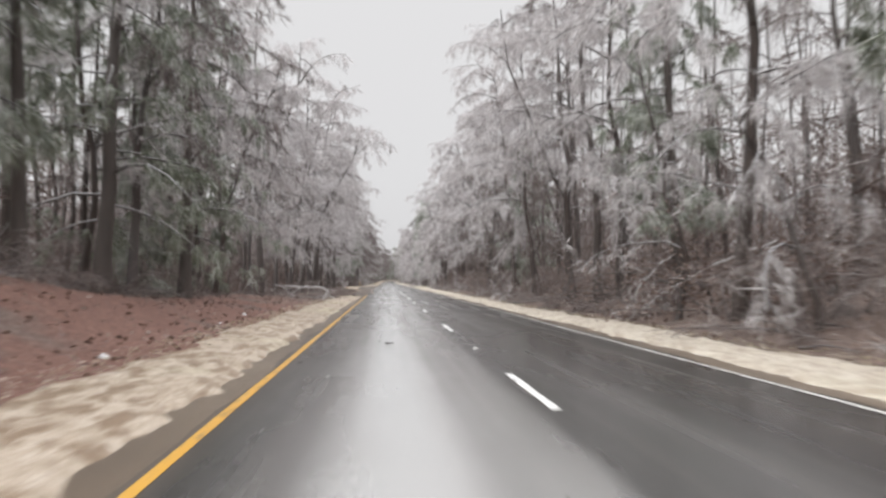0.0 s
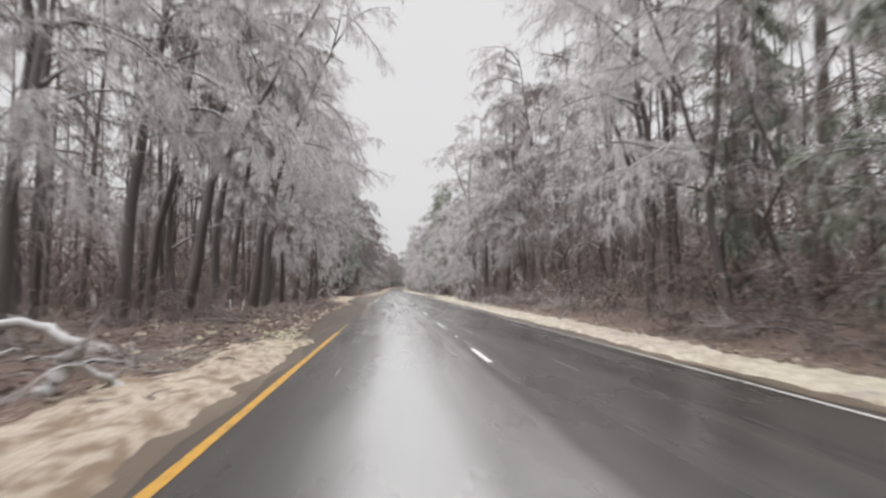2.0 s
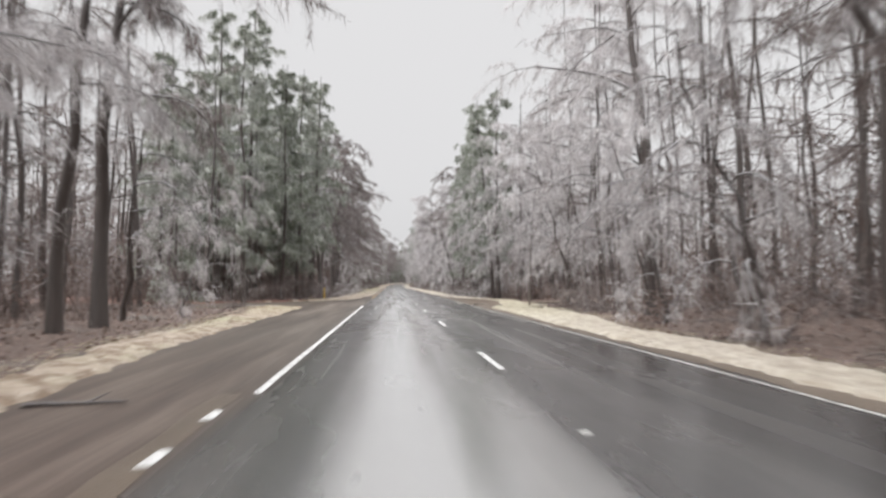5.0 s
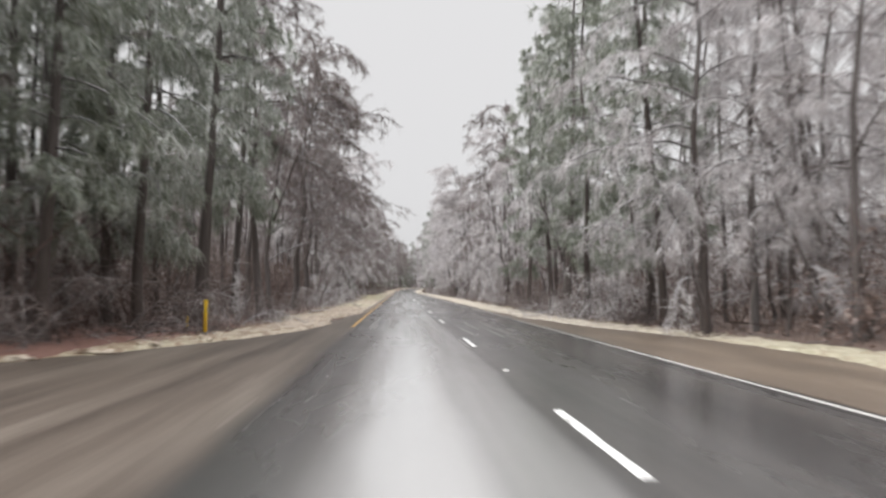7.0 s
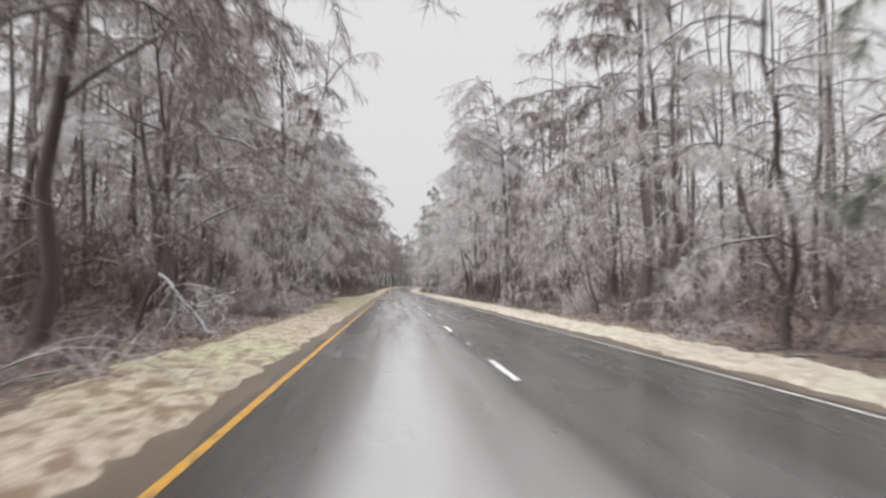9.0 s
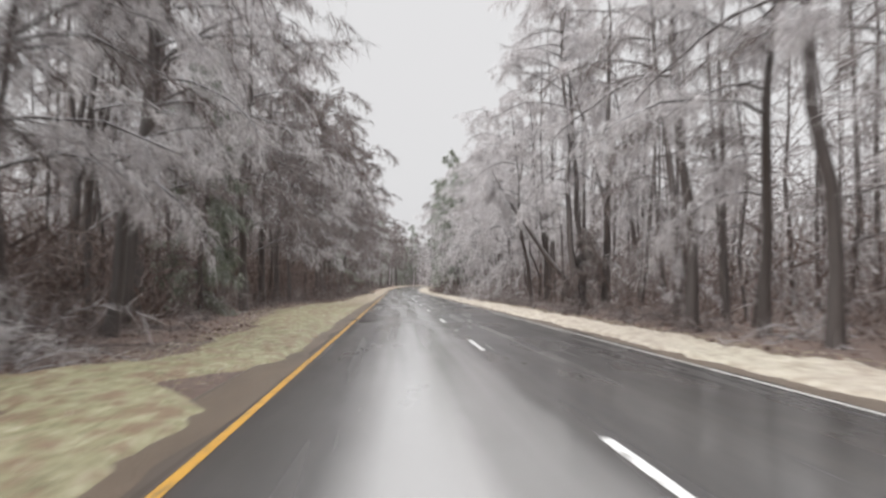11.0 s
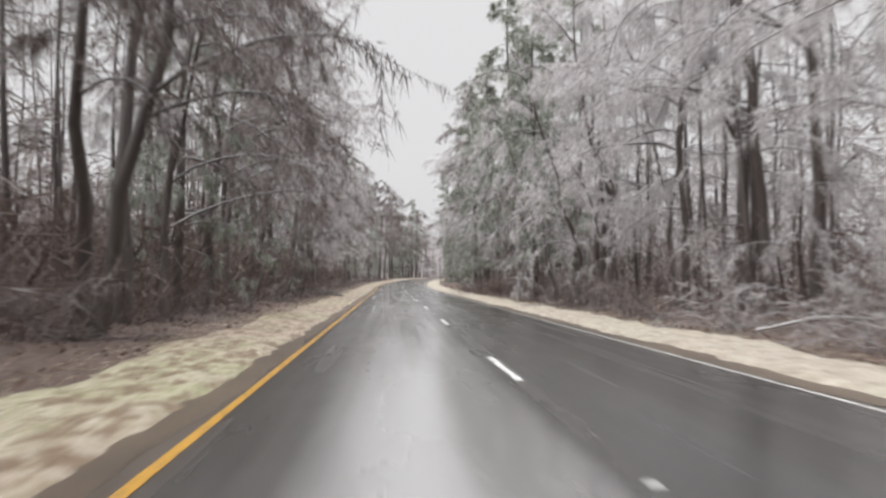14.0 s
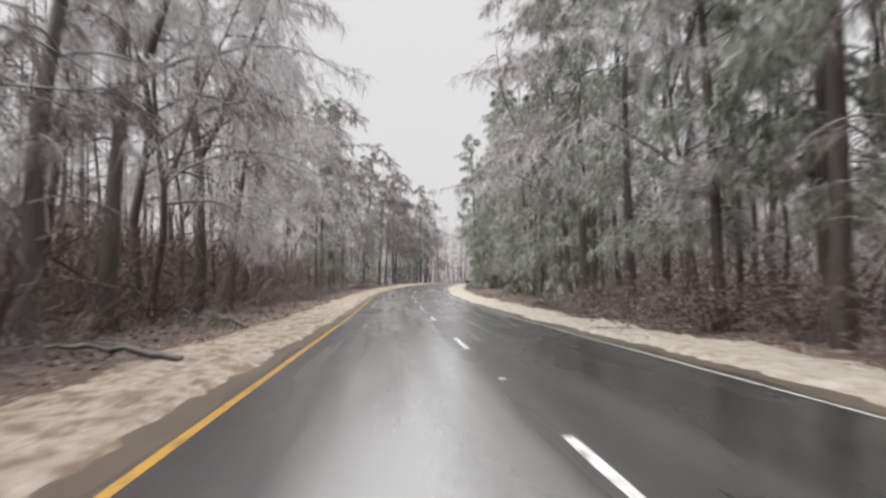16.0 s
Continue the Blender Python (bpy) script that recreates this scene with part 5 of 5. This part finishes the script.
# ---- single things on the ground ----
def fallen_branch(name, label, points, radius, sprays, seed, mat=None, spray_mat=None, length=1.1):
    """A limb lying along points (x, y, height over the ground), with side sprays."""
    rg = np.random.default_rng(seed)
    pts = np.array([(x, y, float(ground_z(x, y)) + h) for x, y, h in points])
    t = np.linspace(0, len(pts) - 1, 4 * len(pts))
    path = np.stack([np.interp(t, range(len(pts)), pts[:, k]) for k in range(3)], 1) + np.concatenate([np.zeros((1, 3)), rg.normal(0, radius * 0.35, (4 * len(pts) - 1, 3))])
    wood, fine = Soup(), Soup()
    tube(wood, path, np.linspace(radius, radius * 0.35, len(path)), 7)
    S, W, sides = [], [], []
    for _ in range(sprays):
        q, dq = at_path(path, rg.uniform(0.3, 0.99))
        b = bough(q, unit(dq * 0.6 + rg.normal(0, 0.6, 3) + [0, 0, 0.25]), length * rg.uniform(0.6, 1.4), 4, 0.2, rg)
        b[:, 2] = np.maximum(b[:, 2], ground_z(b[:, 0], b[:, 1]) + 0.03)
        sides.append(Soup())
        tube(sides[-1], b, np.linspace(radius * 0.3, 0.006, 5), 4)
        for _ in range(9):
            o, do = at_path(b, rg.uniform(0.2, 0.99))
            S.append(o)
            W.append(do)
    ob = new(name)
    ob.location = pts[0]
    base = Matrix.Translation(-pts[0])
    tagged(ob, label, "branch")
    me = wood.mesh("limb", mat or LIMB)
    me.transform(base)
    part("limb", me, ob)
    for soup in sides:
        me = soup.mesh("side_branch", mat or LIMB)
        me.transform(base)
        part("side_branch", me, ob)
    if S:
        S, W = np.array(S), np.array(W)
        n = len(S)
        blades(fine, S, unit(W + rg.normal(0, 0.6, (n, 3)) + [0, 0, 0.1]), rg.uniform(0.2, 0.6, n), rg.uniform(0.015, 0.04, n), rg.uniform(0.2, 1, n), rg)
        me = fine.mesh("spray", spray_mat or ICE_TWIG)
        me.transform(base)
        part("spray", me, ob)["kind"] = "stuff"
    return ob


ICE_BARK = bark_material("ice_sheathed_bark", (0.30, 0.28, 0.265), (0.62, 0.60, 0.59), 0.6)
fallen_branch("fallen_limb", "large broken limb sheathed in white ice, arched over the bank", [(-4.6, 55.4, 0.03), (-4.42, 55.5, 0.30), (-4.26, 55.5, 0.50), (-4.30, 55.5, 0.74), (-4.7, 55.5, 0.94), (-6.0, 55.8, 0.92), (-8.2, 56.4, 0.8)], 0.13, 5, 1, ICE_BARK)
fallen_branch("fallen_limb", "short white iced fork of a broken limb", [(-3.66, 55.7, 0.04), (-3.98, 55.6, 0.25), (-4.26, 55.52, 0.50)], 0.08, 2, 18, ICE_BARK)
fallen_branch("fallen_limb", "short iced limb lying beside the verge", [(-5.5, 57.5, 0.08), (-4.9, 57.9, 0.3), (-4.3, 58.1, 0.12)], 0.05, 4, 2)
fallen_branch("fallen_limb", "dark wet limb lying along the verge", [(7.6, 46.0, 0.08), (8.2, 43.0, 0.18), (9.2, 40.0, 0.25), (9.8, 37.5, 0.4)], 0.06, 5, 3, BARK, DARK_TWIG)
fallen_branch("fallen_limb", "thin dark limb resting on verge grass", [(7.7, 46.5, 0.12), (8.9, 47.2, 0.35), (9.8, 47.6, 0.5)], 0.04, 4, 4, BARK, DARK_TWIG)
fallen_branch("fallen_limb", "pale iced limb slanting down the brushy bank", [(12.6, 31.5, 1.6), (11.2, 30.2, 1.5), (10.0, 29.5, 1.0), (9.2, 29.0, 0.1)], 0.06, 7, 5, ICE_BARK)
fallen_branch("fallen_limb", "pale iced limb lying on the brushy bank", [(12.4, 24.0, 1.7), (11.0, 25.5, 1.3), (9.6, 26.5, 0.7), (8.6, 27.0, 0.08)], 0.05, 8, 6, ICE_BARK)
fallen_branch("fallen_limb", "dark forked limb at the verge's edge", [(7.3, 76.0, 0.08), (7.9, 77.2, 0.35), (8.5, 78.4, 0.7)], 0.045, 3, 7, BARK, DARK_TWIG)
fallen_branch("fallen_limb", "dark limb lying at the foot of the bank", [(8.6, 113.5, 0.1), (9.4, 113.2, 0.3), (10.6, 114.0, 0.5)], 0.06, 3, 8, BARK, DARK_TWIG)
fallen_branch("fallen_limb", "brown limb lying on leaf litter", [(11.0, 98.0, 0.1), (12.2, 99.5, 0.3), (13.2, 101.0, 0.4)], 0.06, 2, 9, BARK, DARK_TWIG)
fallen_branch("fallen_limb", "muddy limb lying beside the turning lane", [(-7.2, 72.0, 0.1), (-6.4, 73.0, 0.15), (-5.6, 73.2, 0.08)], 0.05, 4, 10, BARK, DARK_TWIG)
fallen_branch("fallen_treetop", "fallen treetop of iced branches on the verge's edge", [(-8.6, 219.0, 2.4), (-7.2, 217.6, 1.7), (-6.2, 216.6, 0.9), (-5.3, 215.5, 0.1)], 0.09, 26, 11, None, None, 1.8)
fallen_branch("fallen_limb", "white iced stick on verge grass", [(-5.2, 194.0, 0.1), (-4.7, 195.5, 0.14), (-4.2, 196.8, 0.12)], 0.035, 2, 12, ICE_BARK)
fallen_branch("fallen_limb", "iced sapling bent across the undergrowth", [(-7.6, 240.0, 0.1), (-7.0, 241.0, 1.4), (-6.0, 243.0, 2.1), (-4.8, 245.5, 2.3)], 0.03, 2, 13, ICE_BARK, None, 0.5)
fallen_branch("fallen_limb", "broken dark limb propped against a stump", [(8.5, 282.0, 0.06), (9.2, 281.0, 0.9), (9.9, 280.2, 1.7)], 0.05, 3, 14, BARK, DARK_TWIG)
fallen_branch("fallen_limb", "broken limb with a pale torn end on verge grass", [(-3.6, 361.6, 0.12), (-4.5, 361.8, 0.24), (-5.9, 362.4, 0.3), (-7.2, 362.6, 0.2)], 0.085, 8, 15, BARK, DARK_TWIG)
fallen_branch("fallen_limb", "heap of dark broken boughs on the verge", [(-4.6, 372.0, 0.1), (-5.2, 373.0, 0.35), (-6.4, 374.0, 0.3)], 0.07, 14, 16, BARK, NEEDLE, 0.7)
fallen_branch("fallen_limb", "iced limb lying at the wood's edge", [(9.0, 322.0, 0.2), (10.2, 321.4, 0.5), (11.6, 321.0, 0.5)], 0.05, 6, 17, ICE_BARK)


def stick(x, y, turn, length, radius, seed):
    rg = np.random.default_rng(seed)
    s = Soup()
    p = np.stack([np.linspace(-length / 2, length / 2, 7), rg.normal(0, length * 0.04, 7), np.full(7, radius)], 1)
    tube(s, p, np.linspace(radius, radius * 0.5, 7), 6)
    q, d = at_path(p, 0.6)
    tube(s, bough(q, unit(np.array([0.6, 0.8, 0.25])), length * 0.35, 3, 0.1, rg), np.linspace(radius * 0.6, 0.004, 4), 5)
    ob = new("stick", s.mesh("stick", BARK))
    ob.location, ob.rotation_euler = (x, y, 0.006), (0, 0, radians(turn))
    tagged(ob, "small dark broken stick lying on wet asphalt", "stick", "sticks on the road")


for k, (x, y, turn, length, r) in enumerate(((0.1, 19.0, 20, 0.2, 0.025), (-0.12, 19.5, 60, 0.12, 0.015), (-3.7, 117.2, 8, 1.1, 0.03), (-1.5, 268.6, 10, 0.9, 0.025), (-1.2, 267.2, 150, 0.5, 0.02),
                                             (-4.0, 261.5, 12, 1.0, 0.03), (6.3, 157.1, 3, 0.95, 0.04))):
    stick(x, y, turn, length, r, 50 + k)


def lump(name, label, category, x, y, sx, sy, sz, seed, mat, group=""):
    """A low uneven mound."""
    bm = bmesh.new()
    bmesh.ops.create_icosphere(bm, subdivisions=3, radius=1)
    off = Vector((seed * 3.1, seed * 1.7, 0))
    for v in bm.verts:
        k = 1 + 0.7 * noise.noise(v.co * 1.9 + off) + 0.35 * noise.noise(v.co * 4.5 + off)
        v.co = Vector((v.co.x * sx * k, v.co.y * sy * k, max(-0.15, v.co.z * k) * sz))
    ob = new(name, bm_mesh(name, bm, mat, True))
    on_road = float(along(LEFT_EDGE, y)) < x < float(along(RIGHT_EDGE, y))
    ob.location = (x, y, (0.0 if on_road else max(float(ground_z(x, y)), 0.0)) + 0.01)
    tagged(ob, label, category, group)


for k, (x, y, sx, sy, sz) in enumerate(((-7.7, 166.2, 0.4, 0.2, 0.12), (-6.7, 167.6, 0.5, 0.25, 0.10), (-6.1, 169.3, 0.3, 0.35, 0.12), (-9.6, 164.2, 0.4, 0.15, 0.09), (-5.3, 171.3, 0.3, 0.35, 0.11),
                                        (-5.9, 86.5, 0.2, 0.5, 0.10), (-6.6, 92.0, 0.2, 0.5, 0.12), (-5.6, 81.0, 0.2, 0.4, 0.10), (-5.4, 74.5, 0.2, 0.35, 0.10))):
    lump("ice_mound", "low dirty mound of ploughed ice and slush", "ice", x, y, sx, sy, sz, k + 1, VERGE, "ice mounds along the pavement edge")
for k, (x, y, s) in enumerate(((-5.2, 16.4, 0.09), (-5.6, 31.5, 0.08), (-5.4, 26.5, 0.06), (-6.0, 283.5, 0.10), (-6.4, 285.5, 0.08), (-5.1, 192.0, 0.08), (8.7, 147.0, 0.11))):
    lump("ice_chunk", "small white chunk of fallen ice", "ice", x, y, s, s * 1.3, s * 0.8, k + 20, CLEAR_ICE, "ice chunks on the verge")


def round_bm(profile, sides=16):
    """A turned shape from (radius, height) pairs."""
    bm = bmesh.new()
    rings = [[bm.verts.new((r * math.cos(2 * math.pi * i / sides), r * math.sin(2 * math.pi * i / sides), z)) for i in range(sides)] for r, z in profile]
    for a, b in zip(rings, rings[1:]):
        for i in range(sides):
            bm.faces.new((a[i], a[(i + 1) % sides], b[(i + 1) % sides], b[i]))
    bm.faces.new(rings[0][::-1])
    bm.faces.new(rings[-1])
    return bm


def marker_post(x, y, height, radius, label):
    ob = new("marker_post")
    ob.location = (x, y, float(ground_z(x, y)))
    tagged(ob, label, "post")
    part("post", bm_mesh("post", round_bm([(radius, -0.2), (radius, height - 0.04), (radius * 0.9, height - 0.01), (radius * 0.5, height)]), POST_YELLOW, True), ob)
    part("cap", bm_mesh("cap", round_bm([(radius * 1.12, height - 0.07), (radius * 1.12, height + 0.004), (radius * 0.6, height + 0.02)]), POST_YELLOW, True), ob)
    part("base", bm_mesh("base", round_bm([(radius * 1.5, -0.1), (radius * 1.5, 0.05), (radius * 1.1, 0.09)]), GREY_WOOD, True), ob, "grey soil-stained base collar")


marker_post(-6.05, 174.1, 1.08, 0.055, "tall yellow plastic marker post at the verge's edge")
marker_post(-7.7, 177.8, 0.45, 0.03, "short thin yellow marker stake in brown grass")

post = new("wooden_post")
post.location = (8.75, 152.0, float(ground_z(8.75, 152.0)))
tagged(post, "weathered wooden post with a flat top beside a drive", "post")
part("shaft", bm_mesh("shaft", box_bm(0.11, 0.11, 1.15, 0.012), GREY_WOOD), post)
part("cap", bm_mesh("cap", box_bm(0.13, 0.13, 0.04, 0.008), GREY_WOOD), post).location = (0, 0, 1.15)

stake = new("marker_stake")
stake.location = (8.1, 54.5, float(ground_z(8.1, 54.5)))
tagged(stake, "short white survey stake in the verge", "stake")
part("shaft", bm_mesh("shaft", box_bm(0.05, 0.02, 0.32, 0.004), WHITE_PAINT), stake)
part("tip", bm_mesh("tip", box_bm(0.05, 0.02, 0.05, 0.004, 0.4), WHITE_PAINT), stake).location = (0, 0, 0.32)


def survey_stake(x, y, tilt):
    ob = new("survey_stake")
    ob.location, ob.rotation_euler = (x, y, float(ground_z(x, y))), (0, radians(tilt), 0)
    tagged(ob, "thin white survey stake leaning in muddy litter", "stake", "survey stakes by the turning lane")
    part("shaft", bm_mesh("shaft", box_bm(0.07, 0.03, 0.62, 0.004), WHITE_PAINT), ob)
    part("tip", bm_mesh("tip", box_bm(0.07, 0.03, 0.06, 0.004, 0.4), WHITE_PAINT), ob).location = (0, 0, 0.62)


survey_stake(-8.9, 85.6, -8)
survey_stake(-8.35, 85.6, 12)


def mailbox(x, y):
    X = x + float(bend(y))
    ob = new("mailbox")
    ob.location = (X, y, float(ground_z(X, y)))
    tagged(ob, "dark metal mailbox on a wooden post beside the road", "mailbox")
    part("post", bm_mesh("post", box_bm(0.1, 0.1, 1.05, 0.01), GREY_WOOD), ob)
    bm = bmesh.new()
    prof = [(-0.11, 0), (0.11, 0), (0.11, 0.14)] + [(0.11 * math.cos(a), 0.14 + 0.11 * math.sin(a)) for a in np.linspace(0.3, math.pi - 0.3, 7)] + [(-0.11, 0.14)]
    front, back = [[bm.verts.new((yy, p, q + 1.05)) for p, q in prof] for yy in (-0.26, 0.26)]
    for i in range(len(prof)):
        j = (i + 1) % len(prof)
        bm.faces.new((front[i], front[j], back[j], back[i]))
    bm.faces.new(front[::-1])
    bm.faces.new(back)
    part("box", bm_mesh("box", bm, DARK_METAL), ob)
    part("flag", bm_mesh("flag", box_bm(0.14, 0.012, 0.07, 0.003), DARK_METAL), ob).location = (0.05, 0.118, 1.25)
    part("door", bm_mesh("door", box_bm(0.012, 0.20, 0.2, 0.003), DARK_METAL), ob).location = (-0.268, 0, 1.06)


mailbox(8.5, 438)

# shrubs that stand out
kind("vine", "vine_clad_trunk", "old trunk smothered in dark vines beside the verge", "tree", "",
     hardwood_meshes(450, 5.0, 0.24, 0.3, 30, 1.5, 0.3, twigs=34, secs=6, twig_mat=DARK_TWIG, twig_w=0.036, bias=0.0), TREE)
plant("vine", 10.2, 278.6, 0, 1.0, (0, 2), 0.05)
plant("hw4", 10.9, 279.4, 160, 1.0, (0, 1), 0.05)
plant("hw0", 10.3, 278.2, 40, 0.95, (0, -2), 0.05)
# the first six sh0 are added to darken the shaded floor under the pines
for key, x, y, turn, size in (("sh0", -9.6, 170.5, 0, 1.5), ("sh0", -12.5, 169.0, 50, 1.5), ("sh0", -15.5, 168.5, 90, 1.5), ("sh0", -8.4, 174.5, 120, 1.5), ("sh0", -11.0, 173.0, 10, 1.5), ("sh0", -8.2, 179.0, 10, 1.5), ("sh1", -6.5, 250.6, 20, 0.8), ("sh1", -7.2, 252.4, 80, 0.85), ("sh1", -6.9, 248.4, 140, 0.7), ("sh1", -8.2, 237.0, 0, 1.1), ("sh1", -8.4, 234.5, 60, 1.0), ("sh1", 11.2, 186.5, 180, 1.5), ("sh1", 11.0, 190.0, 150, 1.5), ("sh1", 11.2, 183.0, 150, 1.3), ("sh1", 11.4, 188.2, 60, 1.6),
                              ("sh3", 10.4, 24.0, 0, 1.5), ("sh3", 11.2, 29.0, 90, 1.5), ("sh0", 9.8, 19.0, 0, 1.5), ("sh3", 11.5, 35.0, 40, 1.5), ("sh0", 10.2, 33.5, 40, 1.5), ("sh0", 10.0, 13.5, 40, 1.5),
                              ("sh3", 9.6, 368.0, 0, 1.5), ("sh3", 10.3, 372.5, 70, 1.5), ("sh3", 9.8, 360.0, 70, 1.4), ("sh3", 13.0, 170.5, 70, 1.5), ("sh0", 10.0, 62.0, 0, 1.5), ("sh0", 10.5, 67.0, 80, 1.5),
                              ("sh0", 9.9, 41.5, 0, 1.5), ("sh0", 10.4, 51.0, 0, 1.5), ("sh1", 10.2, 306.5, 0, 1.6), ("sh1", 9.8, 311.0, 0, 1.4), ("sh0", 9.8, 341.0, 0, 1.5), ("sh0", 10.0, 349.0, 120, 1.5)):
    plant(key, x, y, turn, size, (0, 0), 0.05)

# broken sticks strewn over the banks
pick = random.Random(77)
for k in range(34):
    y = pick.uniform(58, 112) if k < 16 else pick.uniform(5, 380)
    side = -1 if k < 16 or pick.random() < 0.4 else 1
    edge = float(along(LEFT_EDGE, y) - along(LEFT_VERGE, y)) if side < 0 else float(along(RIGHT_EDGE, y) + along(RIGHT_VERGE, y))
    if abs(y - 160) < 12:
        continue
    x, a, L = edge + side * pick.uniform(0.3, 3.2), pick.uniform(0, 6.28), pick.uniform(0.5, 1.6)
    fallen_branch("broken_stick", pick.choice(("thin dark broken stick on leaf litter", "short iced stick lying in dead weeds")),
                  [(x, y, 0.04), (x + 0.5 * L * math.cos(a), y + 0.5 * L * math.sin(a), 0.12), (x + L * math.cos(a), y + L * math.sin(a), 0.06)], pick.uniform(0.015, 0.04), 2, 300 + k,
                  pick.choice((BARK, LIMB, ICE_BARK)), DARK_TWIG, 0.4)
